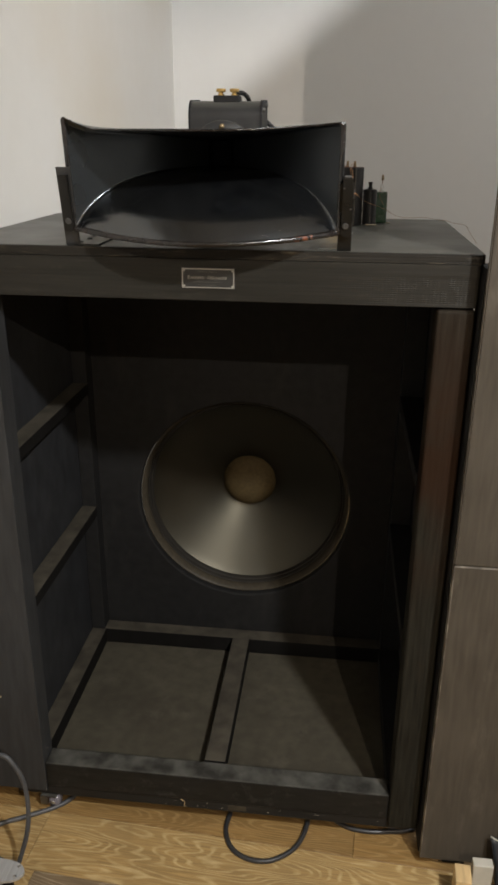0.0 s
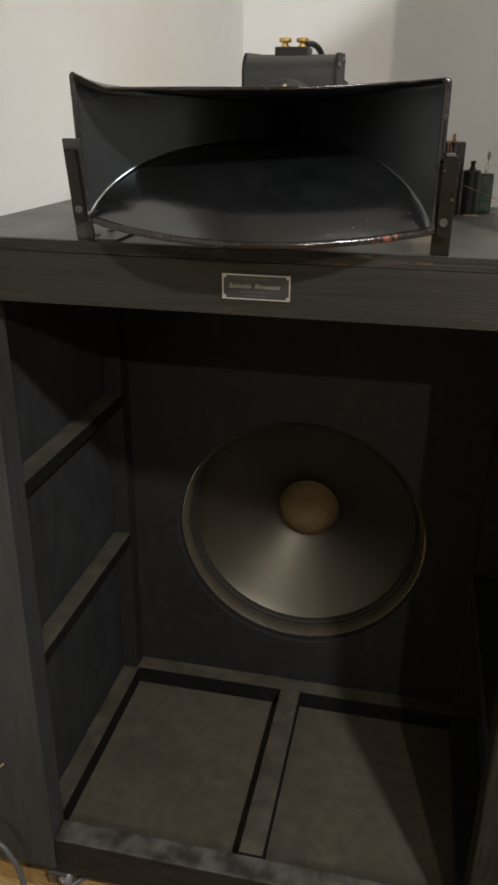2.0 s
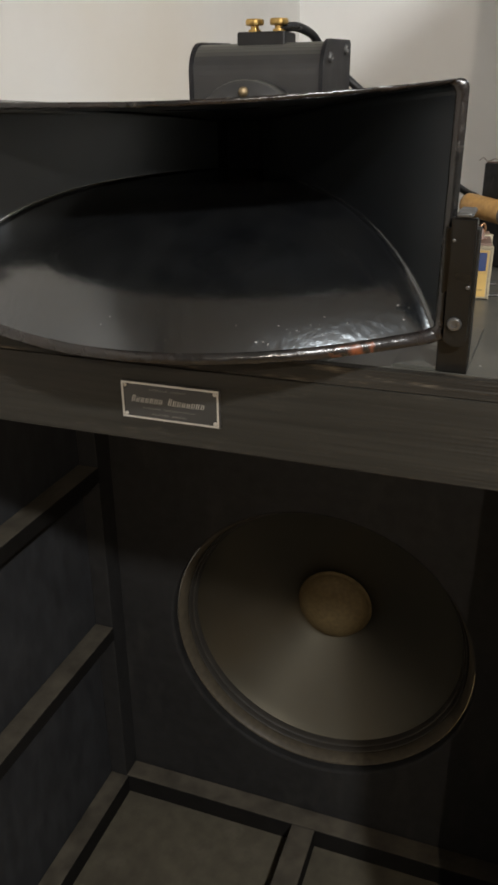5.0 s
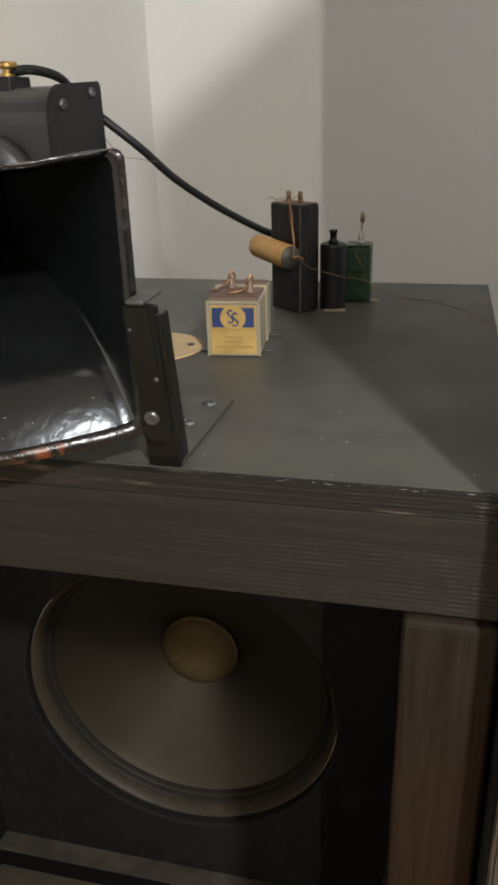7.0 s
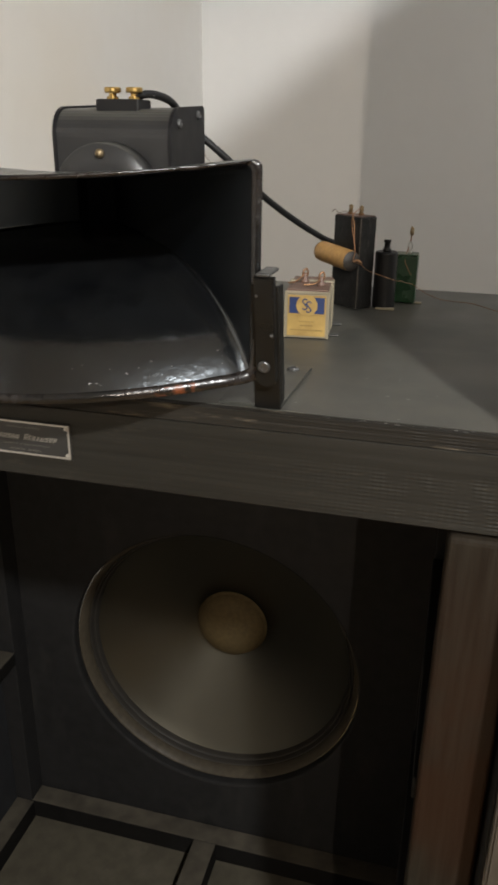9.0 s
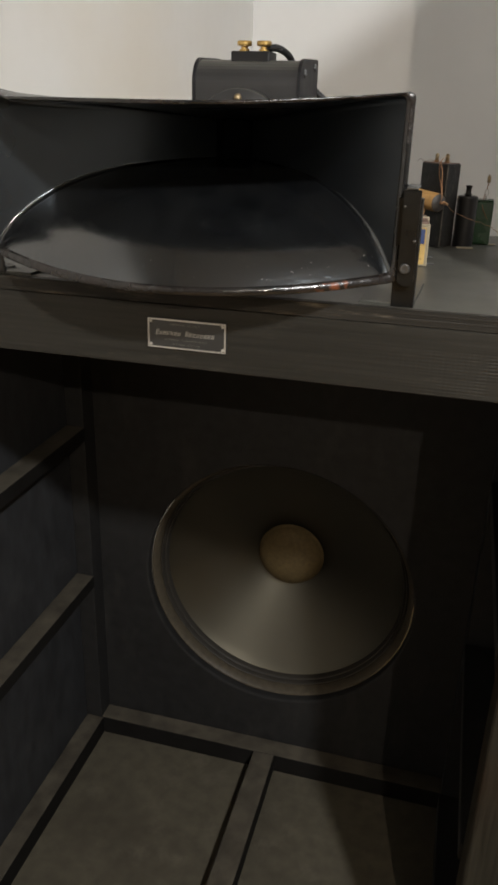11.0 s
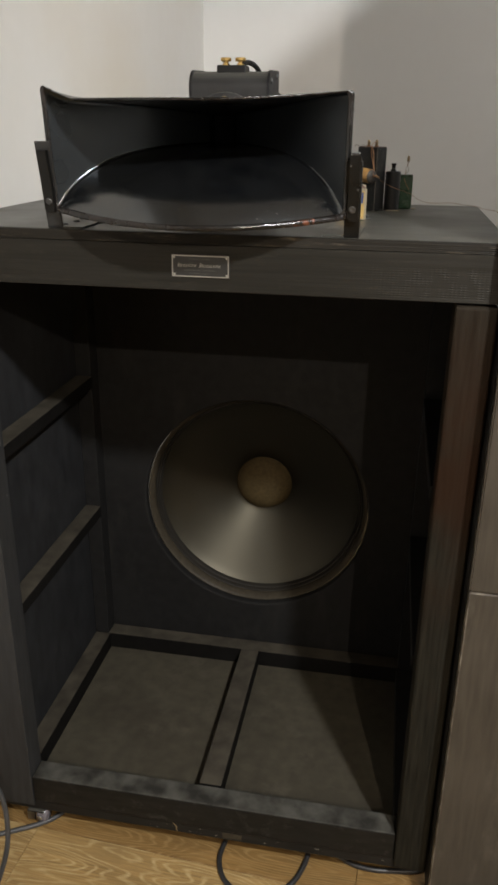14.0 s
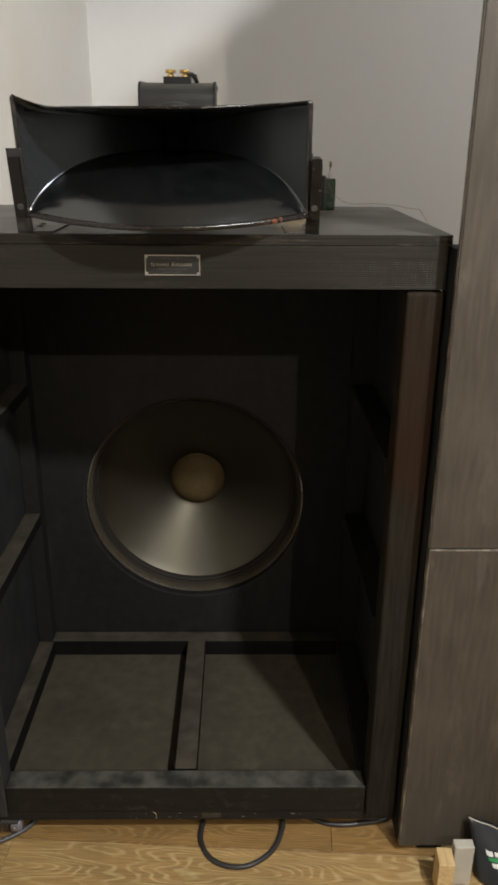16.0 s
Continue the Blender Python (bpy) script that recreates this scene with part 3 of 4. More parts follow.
for sx in (px0 + 0.0038, px1 - 0.0038):
    for sz in (pz0 + 0.0038, pz1 - 0.0038):
        part("plate_screw", screw(0.0014, 0.0009, (sx, py - 0.0015, sz), (0, -1, 0), plate), PLATE_SILVER, plate)


def slant_bars(x0, x1, z, h, n, mat, tall=()):
    """A line of lettering as slanted plain bars."""
    rnd = random.Random(int(z * 10000))
    w = (x1 - x0) / n
    bm = bmesh.new()
    o = off(plate)
    for k in range(n):
        if k in (7,):
            continue
        top = h * (1.25 if k in tall else 0.8 + 0.2 * rnd.random())
        xa = x0 + k * w
        for dx, ww in ((0.0, 0.17), (0.45, 0.14)):
            vs = [bm.verts.new(Vector((xa + dx * w + q[0], py - 0.00215, z + q[1])) - o) for q in ((0, 0), (w * ww, 0), (w * ww + top * 0.3, top), (top * 0.3, top))]
            bm.faces.new(vs)
    return part("lettering", bm, mat, plate)


slant_bars(-0.2265, -0.1700, 1.0277, 0.0042, 16, PLATE_SILVER, (0, 8))
slant_bars(-0.2120, -0.1840, 1.0372, 0.0016, 14, PLATE_DIM)
slant_bars(-0.2180, -0.1770, 1.0232, 0.0016, 20, PLATE_DIM)
slant_bars(-0.2110, -0.1840, 1.0190, 0.0016, 14, PLATE_DIM)


def caster(x, y):
    c = part("caster", block(x - 0.016, x + 0.016, y - 0.016, y + 0.016, CZ0 - 0.0035, CZ0 - 0.0005, 0.001, cab), SATIN_BLACK, cab, "small chromed caster with a smoky wheel")
    part("swivel", lathe([(0, 0.0), (0.006, 0.0), (0.0085, 0.002), (0.0095, 0.006), (0.0095, 0.0115), (0, 0.0115)], (x - 0.010, y, CZ0 - 0.0155), "z", c, 20), STEEL, c, smooth=True)
    part("fork", block(x - 0.0185, x - 0.0040, y - 0.0125, y - 0.0105, 0.006, CZ0 - 0.006, 0.0008, c), STEEL, c)
    wh = part("wheel", lathe([(0, -0.011), (0.010, -0.011), (0.0138, -0.008), (0.0150, -0.004), (0.0150, 0.004), (0.0138, 0.008), (0.010, 0.011), (0, 0.011)], (x + 0.009, y - 0.002, 0.0152), "x", c, 28), CLEAR_WHEEL, c, smooth=True)
    part("hub_cap", lathe([(0, 0), (0.0045, 0), (0.0040, 0.0012), (0, 0.0016)], (x + 0.008, y - 0.0165, 0.0170), (0, -1, 0), wh, 14), STEEL, wh, smooth=True)


for x, y in ((-0.522, 1.224), (0.124, 1.250), (-0.520, 1.650), (0.115, 1.650)):
    caster(x, y)


# ---- the woofer behind the baffle ----
woofer = thing("woofer", (WC[0], CY1 + 0.01, WC[2] - 0.24), "large round dark woofer with a tan dust cap", "loudspeaker driver")
c0 = (WC[0], CY1, WC[2])
part("gasket", lathe([(0.2362, 0.030), (0.2362, -0.0022), (0.2356, -0.0028), (0.2340, -0.0018), (0.2318, 0.0006), (0.2296, 0.0042), (0.2277, 0.0088), (0.2264, 0.0145), (0.2262, 0.030)], c0, "y", woofer, 96, True), GASKET, woofer, "grey-brown rounded gasket ring", True)
sur = []
for k in range(31):
    u = k / 30
    sur.append((0.2261 - 0.0098 * u, 0.0175 + 0.0163 * u - 0.0055 * abs(math.sin(u * math.pi * 2)) ** 0.8))
part("surround", lathe(sur, c0, "y", woofer, 96), SURROUND, woofer, "ridged black surround", True)
cone = []
for k in range(25):
    u = k / 24
    cone.append((0.2163 - 0.1583 * u, 0.0338 + 0.0852 * (u ** 0.93)))
part("cone", lathe(cone, c0, "y", woofer, 128), CONE, woofer, "smooth dark grey cone", True)
cap = [(0.0623, 0.1140), (0.0627, 0.1115), (0.0610, 0.1100)] + [(0.0600 * math.cos(a * math.pi / 24), 0.1095 - 0.032 * math.sin(a * math.pi / 24)) for a in range(0, 12)] + [(0, 0.0775)]
part("dust_cap", lathe(cap, c0, "y", woofer, 64), DUSTCAP, woofer, "tan felt dust cap", True)
part("basket", lathe([(0.2365, 0.0305), (0.2365, 0.04), (0.11, 0.15), (0.10, 0.19), (0, 0.19)], c0, "y", woofer, 48), SATIN_BLACK, woofer, smooth=True)


# ---- the horn with its driver and brackets ----
horn = thing("horn_loudspeaker", (-0.2, 1.30, CZ1), "glossy black sectoral horn with a compression driver on steel brackets", "horn loudspeaker")
HX = -0.2015


def horn_point(v, u, h, grow=0.0):
    """v: 0 at the throat, 1 at the mouth; u, h: -1 to 1 across and up."""
    d = (1 - v) * 0.235
    w = 0.013 + 0.1672 * (0.85 * v + 0.15 * v * v) + grow
    low = 1.0985 + 0.0705 * (1 - math.exp(-d / 0.060)) + 0.005 * (1 - math.exp(-d / 0.009)) - grow
    high = 1.2312 - 0.100 * d + 0.45 * grow
    y = 1.372 - 0.165 * v - 0.064 * v ** 1.5 * (1 - u * u)
    arch = 1 - u * u
    lip = arch if u > 0 else min(1.0, 1 + 0.12 * -u)
    corner = max(0.0, (-u - 0.76) / 0.24)
    sag = 0.0120 * v ** 4 * (1 - h) / 2 * arch + 0.0105 * (1 + h) / 2 * (v ** 2 * arch * (1 - v ** 3) + v ** 3 * lip) - (0.0150 * corner - 0.001) * v ** 12 * max(0, h)
    spread = 0.006 * max(0, -u) ** 4 * v * v * (h + 1) / 2
    return Vector((HX + w * u - spread, y, low + (high - low) * (h + 1) / 2 - sag))


def horn_bell():
    o = off(horn)
    bm = bmesh.new()
    na, nb, nv = 56, 12, 72
    arc = [math.pi / 2 * k / 4 for k in range(1, 4)]
    ring = [(-1 + 2 * k / na, -1, 0, 0) for k in range(1, na)]
    ring += [(1, -1, 1 - math.sin(a), 1 - math.cos(a)) for a in [0] + arc + [math.pi / 2]]
    ring += [(1, -1 + 2 * k / nb, 0, 0) for k in range(1, nb)]
    ring += [(1, 1, 1 - math.cos(a), 1 - math.sin(a)) for a in [0] + arc + [math.pi / 2]]
    ring += [(1 - 2 * k / na, 1, 0, 0) for k in range(1, na)]
    ring += [(-1, 1, 1 - math.sin(a), 1 - math.cos(a)) for a in [0] + arc + [math.pi / 2]]
    ring += [(-1, 1 - 2 * k / nb, 0, 0) for k in range(1, nb)]
    ring += [(-1, -1, 1 - math.cos(a), 1 - math.sin(a)) for a in [0] + arc + [math.pi / 2]]
    rnd = random.Random(4)

    def at(v, q, grow):
        u, h, ax, az = q
        r = (0.0052 if h > 0 else 0.0028) * min(1, 0.25 + v)
        return horn_point(v, u, h, grow) - Vector((u * ax * r if ax or az else 0, 0, h * az * r if ax or az else 0)) - o

    loops = []
    for k in range(nv + 1):
        loops.append([bm.verts.new(at(k / nv, q, 0.0070)) for q in ring])
    for g, dy in ((0.0060, -0.002), (0.0012, -0.002)):
        loops.append([bm.verts.new(at(1, q, g) + Vector((0, dy + rnd.uniform(-0.0005, 0.0005), rnd.uniform(-0.0004, 0.0004)))) for q in ring])
    for k in range(nv, -1, -1):
        loops.append([bm.verts.new(at(k / nv, q, 0.0)) for q in ring])
    n = len(ring)
    rim = set()
    for i, (a, b) in enumerate(zip(loops, loops[1:])):
        for k in range(n):
            f = bm.faces.new((a[k], a[(k + 1) % n], b[(k + 1) % n], b[k]))
            f.smooth = not (i > nv + 2 and ring[k][1] > 0 and ring[(k + 1) % n][1] > 0)
            if nv <= i <= nv + 2:
                f.material_index = 3 if 46 <= k <= 49 and i < nv + 2 else 1
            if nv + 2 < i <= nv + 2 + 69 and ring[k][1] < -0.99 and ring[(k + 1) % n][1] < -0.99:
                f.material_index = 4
            # closed throat end coloured dark, standing for the depth behind it
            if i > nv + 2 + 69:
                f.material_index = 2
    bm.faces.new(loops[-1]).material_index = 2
    for e in bm.edges:
        e.smooth = True
    for lp in (loops[nv], loops[nv + 3]):
        for k in range(n):
            e = bm.edges.get((lp[k], lp[(k + 1) % n]))
            if e:
                e.smooth = False
    return bm


bell = part("bell", horn_bell(), GLOSS_BLACK, horn, "glossy black horn bell with chipped rim")
for m in (RIM_BLACK, THROAT_SHADE, WORN_ORANGE, RUN_SHEEN_BLACK):
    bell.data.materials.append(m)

# runs and beads in the enamel near the lip, coloured pale for its glints
beads = bmesh.new()
rnd = random.Random(8)
for k in range(22):
    v, u = rnd.uniform(0.955, 0.993), rnd.uniform(-0.2, 0.9) if k % 4 == 0 else rnd.uniform(0.40, 0.95)
    c = horn_point(v, u, -1) - off(horn)
    r = rnd.uniform(0.00025, 0.0006)
    m = Matrix.Translation(c) @ Matrix.Rotation(rnd.uniform(0, 3), 4, "Z") @ Matrix.Diagonal((r * rnd.uniform(0.8, 2.2), r, r * 0.5, 1))
    bmesh.ops.create_icosphere(beads, subdivisions=2, radius=1.0, matrix=m)
tagged(part("enamel_beads", beads, BEAD, horn, "pale beads on the black enamel, coloured as glints", True), kind="stuff")

# compression driver
DX0, DX1, DY0, DY1, DZ0, DZ1 = -0.257, -0.1435, 1.386, 1.487, 1.105, 1.268


def driver_shell():
    o = off(horn)
    r, yf = 0.024, DY0 + 0.010
    prof = [(yf, DZ0), (yf, 1.2415)]
    for k in range(1, 10):
        a = radians(83) * k / 9
        prof.append((yf + r - r * math.cos(a), 1.2415 + r * math.sin(a)))
    prof += [(DY1 - 0.004, DZ1 + 0.0002), (DY1, DZ1 - 0.003), (DY1, DZ0)]
    bm = bmesh.new()
    x0, x1 = DX0 + 0.003, DX1 - 0.003
    a = [bm.verts.new(Vector((x0, y, z)) - o) for y, z in prof]
    b = [bm.verts.new(Vector((x1, y, z)) - o) for y, z in prof]
    n = len(prof)
    for k in range(n):
        bm.faces.new((a[k], a[(k + 1) % n], b[(k + 1) % n], b[k]))
    bm.faces.new(a)
    bm.faces.new(b[::-1])
    return bm, prof


bm, prof = driver_shell()
drv = part("driver_body", bm, SATIN_BLACK, horn, "satin black compression driver housing with a rounded front edge")


def cheek(x0, x1):
    o = off(drv)
    bm = bmesh.new()
    grown = [(1.4365 + (y - 1.4365) * 1.03, 1.19 + (z - 1.19) * 1.025) for y, z in prof]
    a = [bm.verts.new(Vector((x0, y, z)) - o) for y, z in grown]
    b = [bm.verts.new(Vector((x1, y, z)) - o) for y, z in grown]
    n = len(grown)
    for k in range(n):
        bm.faces.new((a[k], a[(k + 1) % n], b[(k + 1) % n], b[k]))
    bm.faces.new(a)
    bm.faces.new(b[::-1])
    bmesh.ops.bevel(bm, geom=bm.edges[:], offset=0.0005, segments=1, affect="EDGES")
    return bm


part("side_plate", cheek(DX1 - 0.0032, DX1), SIDE_BLACK, drv)
part("side_plate", cheek(DX0, DX0 + 0.0032), SIDE_BLACK, drv)
for y, z in ((1.4155, 1.2535), (1.468, 1.2615), (1.474, 1.12), (1.406, 1.12)):
    part("side_screw", screw(0.0042, 0.0025, (DX1, y, z), "x", drv), DULL_STEEL, drv)
part("flange", lathe([(0, -0.012), (0.030, -0.012), (0.047, -0.011), (0.048, -0.009), (0.048, 0.0105), (0, 0.0105)], (HX, DY0, 1.190), "y", drv, 48), SATIN_BLACK, drv, "round throat flange", True)
for k in range(6):
    a = math.pi / 2 + k * math.pi / 3
    part("flange_bolt", lathe([(0, 0), (0.004, 0), (0.004, 0.002), (0.0025, 0.0045), (0, 0.005)], (HX + 0.039 * math.cos(a), DY0 - 0.0115, 1.190 + 0.039 * math.sin(a)), (0, -1, 0), drv, 14), BRASS_DULL, drv, smooth=True)
part("terminal_block", block(-0.2205, -0.1795, 1.411, 1.442, 1.2560, 1.2735, 0.0015, drv), RUBBER, drv, "black terminal block")
for x in (-0.2105, -0.1895):
    part("binding_post", lathe([(0, 0), (0.0035, 0), (0.0035, 0.003), (0.0052, 0.0035), (0.0052, 0.0058), (0.0035, 0.0062), (0.0035, 0.0085), (0.0072, 0.009), (0.0076, 0.0105), (0.0076, 0.0125), (0.007, 0.0135), (0, 0.0138)], (x, 1.427, 1.2700), "z", drv, 20), BRASS, drv, "knurled brass binding post")
part("spade_lug", block(-0.189, -0.171, 1.424, 1.432, 1.2752, 1.2772, 0.0006, drv), BLUED, drv)


def bracket(side):
    """side: 1 for the one at the positive x end of the horn, -1 for the other."""
    xe = -0.0006 if side > 0 else -0.4005
    s = -side
    def xs(a, b):
        return (xe + min(s * a, s * b), xe + max(s * a, s * b))
    # glare on the left bracket is put in its colour, a paler metal
    steel, tall = (BLUED, 1.1585) if side > 0 else (SATIN_BLACK, 1.1750)
    up = part("bracket", block(*xs(-0.0002 if side > 0 else -0.0020, 0.0185), 1.212, 1.2155, CZ1, tall, 0.0009, horn), steel, horn, "folded blued-steel bracket screwed to the cabinet top")
    part("web", block(*xs(-0.0004, 0.0026), 1.2157, 1.226, CZ1 + 0.003, tall - 0.0005, 0.0008, up), steel, up)
    o = off(up)
    bm = bmesh.new()
    tri = [(0.0, 1.2157), (0.045, 1.2157), (0.045, 1.318), (-0.003, 1.318)]
    lo = [bm.verts.new(Vector((xe + s * a, b, CZ1 + 0.0002)) - o) for a, b in tri]
    hi = [bm.verts.new(Vector((xe + s * a, b, CZ1 + 0.0025)) - o) for a, b in tri]
    for k in range(4):
        bm.faces.new((lo[k], lo[(k + 1) % 4], hi[(k + 1) % 4], hi[k]))
    bm.faces.new(lo[::-1])
    bm.faces.new(hi)
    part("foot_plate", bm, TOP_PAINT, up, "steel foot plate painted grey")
    for a, b in ((0.012, 1.235), (0.014, 1.272), (0.010, 1.306)):
        part("foot_screw", screw(0.005, 0.0025, (xe + s * a, b, CZ1 + 0.0022), "z", up), DULL_STEEL, up)
    o = off(horn)
    bm = bmesh.new()
    a0, a1, z0, z1, r = 0.0012, 0.0146, 1.0890, 1.1645, 0.0045
    shape = [(a0, z1), (a1, z1)]
    for ca, cz, start in ((a1 - r, z0 + r, 0), (a0 + r, z0 + r, 90)):
        for k in range(6):
            q = radians(start + 90 * k / 5)
            shape.append((ca + r * math.cos(q), cz - r * math.sin(q)))
    front = [bm.verts.new(Vector((xe + s * a, 1.2105 - 0.0055, z)) - o) for a, z in shape]
    back = [bm.verts.new(Vector((xe + s * a, 1.2117, z)) - o) for a, z in shape]
    n = len(shape)
    for k in range(n):
        bm.faces.new((front[k], front[(k + 1) % n], back[(k + 1) % n], back[k]))
    bm.faces.new(front)
    bm.faces.new(back[::-1])
    bmesh.ops.bevel(bm, geom=[e for e in bm.edges if len({v.co.y > 1.206 - o.y for v in e.verts}) == 1 and e.verts[0].co.y < 1.206 - o.y], offset=0.0009, segments=2, affect="EDGES")
    ear = part("horn_ear", bm, BLUED, horn, "round-cornered steel ear welded to the horn side")
    if side > 0:
        part("ear_cap", block(*xs(0.0034, 0.0126), 1.2040, 1.2320, 1.1648, 1.1676, 0.0015, ear, 4), EAR_CAP, ear, "grey steel cap plate")
    if side > 0:
        part("ear_rivet", screw(0.0013, 0.0008, (xe + s * 0.0030, 1.2045, 1.1260), (0, -1, 0), ear, False), DULL_STEEL, ear, smooth=True)
        part("ear_rivet", screw(0.0010, 0.0006, (xe + s * 0.0125, 1.2045, 1.1525), (0, -1, 0), ear, False), DULL_STEEL, ear, smooth=True)
    part("ear_web", block(*xs(0.0045, 0.0085), 1.2160, 1.226, 1.150, 1.1608, 0.001, ear), BLUED, ear)
    part("ear_bolt", lathe([(0, 0), (0.0044, 0), (0.0040, 0.0014), (0.0034, 0.0020), (0.0020, 0.0021), (0.0018, 0.0012), (0, 0.0012)], (xe + s * 0.0088, 1.2045, 1.1035), (0, -1, 0), ear, 14), DULL_STEEL, ear, "dull steel nut")
    # the upright and the ear lean forward from the foot
    for ob in [up, ear] + list(ear.children) + [q for q in up.children if q.name.startswith("web")]:
        for v in ob.data.vertices:
            v.co.y -= 0.20 * (v.co.z + CZ1 - 1.085)


bracket(1)
bracket(-1)


# ---- parts of the crossover on the cabinet top ----
def boxed_capacitor():
    x0, x1, y0, y1, z0, z1 = -0.0455, -0.0045, 1.420, 1.492, CZ1 + 0.0005, 1.1125
    t = thing("boxed_capacitor", (-0.025, 1.455, CZ1), "cream metal boxed capacitor with a gold and blue label", "capacitor")
    part("case", block(x0, x1, y0, y1, z0, z1, 0.001, t), CREAM_METAL, t)
    part("lid", block(x0 + 0.0015, x1 - 0.0015, y0 + 0.0015, y1 - 0.0015, z1, z1 + 0.0022, 0.0006, t), BAKELITE, t, "brown bakelite lid")
    lab = part("label", block(x0 + 0.0028, x1 - 0.0028, y0 - 0.0006, y0, z0 + 0.002, z1 - 0.003, 0, t), GOLD_LABEL, t, "gold printed label")
    zc = z1 - 0.0122
    for a, b in ((x0 + 0.0042, x0 + 0.0150), (x1 - 0.0150, x1 - 0.0042)):
        part("blue_field", block(a, b, y0 - 0.0010, y0 - 0.0006, zc - 0.0075, zc + 0.0075, 0, lab), BLUE_LABEL, lab)
    part("roundel", lathe([(0, 0), (0.0098, 0), (0.0098, 0.0004), (0, 0.0004)], ((x0 + x1) / 2, y0 - 0.0010, zc), (0, -1, 0), lab, 32), GOLD_LABEL, lab)
    for dx, dz in ((-0.0018, 0.0012), (0.0018, -0.0012)):
        curl = [((x0 + x1) / 2 + dx + 0.0024 * sx, y0 - 0.0013, zc + dz + 0.0050 * sz) for sx, sz in ((0.9, 0.75), (0.0, 1.0), (-0.9, 0.55), (0.0, 0.0), (0.9, -0.55), (0.0, -1.0), (-0.9, -0.75))]
        part("emblem", tube(curl, 0.0007, lab, 5, 6), BLUE_LABEL, lab, smooth=True)
    for z, w, mat in ((z0 + 0.0215, 0.0165, BROWN_PRINT), (z0 + 0.0150, 0.0072, BROWN_PRINT), (z0 + 0.0112, 0.0060, BROWN_PRINT), (z0 + 0.0070, 0.0150, BROWN_PRINT)):
        part("print_bar", block((x0 + x1) / 2 - w, (x0 + x1) / 2 + w, y0 - 0.0010, y0 - 0.0006, z, z + (0.0005 if w > 0.016 else 0.0013), 0, lab), mat, lab)
    for x, y in ((-0.0315, 1.458), (-0.0145, 1.442)):
        lug = part("terminal", lathe([(0, 0), (0.0045, 0), (0.0045, 0.002), (0.0025, 0.003), (0.0025, 0.006), (0.0015, 0.009), (0, 0.009)], (x, y, z1 + 0.002), "z", t, 14), BAKELITE, t, smooth=True)
        part("lug", tube([(x - 0.002, y, z1 + 0.008), (x - 0.0015, y - 0.001, z1 + 0.0125), (x + 0.0012, y, z1 + 0.0150), (x + 0.0028, y + 0.001, z1 + 0.0110), (x + 0.0015, y + 0.001, z1 + 0.007)], 0.0010, lug), COPPER_DULL, lug, "copper solder lug", True)
    part("wire_end", tube([(-0.0315, 1.458, z1 + 0.010), (-0.036, 1.450, z1 + 0.0065), (-0.040, 1.440, z1 + 0.0050), (-0.044, 1.430, z1 + 0.006)], 0.0008, t), COPPER_DULL, t, smooth=True)
    part("wire_end", tube([(-0.0145, 1.442, z1 + 0.009), (-0.020, 1.436, z1 + 0.0050), (-0.030, 1.432, z1 + 0.0040)], 0.0008, t), COPPER_DULL, t, smooth=True)
    for a, b, c, d in ((x0 - 0.0004, x1 + 0.0004, z1 - 0.0018, z1 + 0.0006), (x0 - 0.0004, x0 + 0.0016, z0, z1 - 0.0019), (x1 - 0.0016, x1 + 0.0004, z0, z1 - 0.0019)):
        part("frame_edge", block(a, b, y0 - 0.0009, y0 + 0.001, c, d, 0.0003, t, 1), CREAM_METAL, t)
    for y in (1.432, 1.478):
        part("mounting_tab", block(x1 + 0.0002, x1 + 0.009, y, y + 0.010, z0, z0 + 0.0012, 0.0004, t), EAR_CAP, t)
        part("mounting_tab", block(x0 - 0.009, x0 - 0.0002, y, y + 0.010, z0, z0 + 0.0012, 0.0004, t), EAR_CAP, t)
    part("band", block(x0 - 0.0008, x1 + 0.0008, 1.462, 1.470, z0, z1 + 0.0028, 0.0006, t), CREAM_METAL, t)
    t.rotation_euler = (0, 0, radians(5.5))
    t.location += Vector((-0.0005, -0.004, 0))


boxed_capacitor()


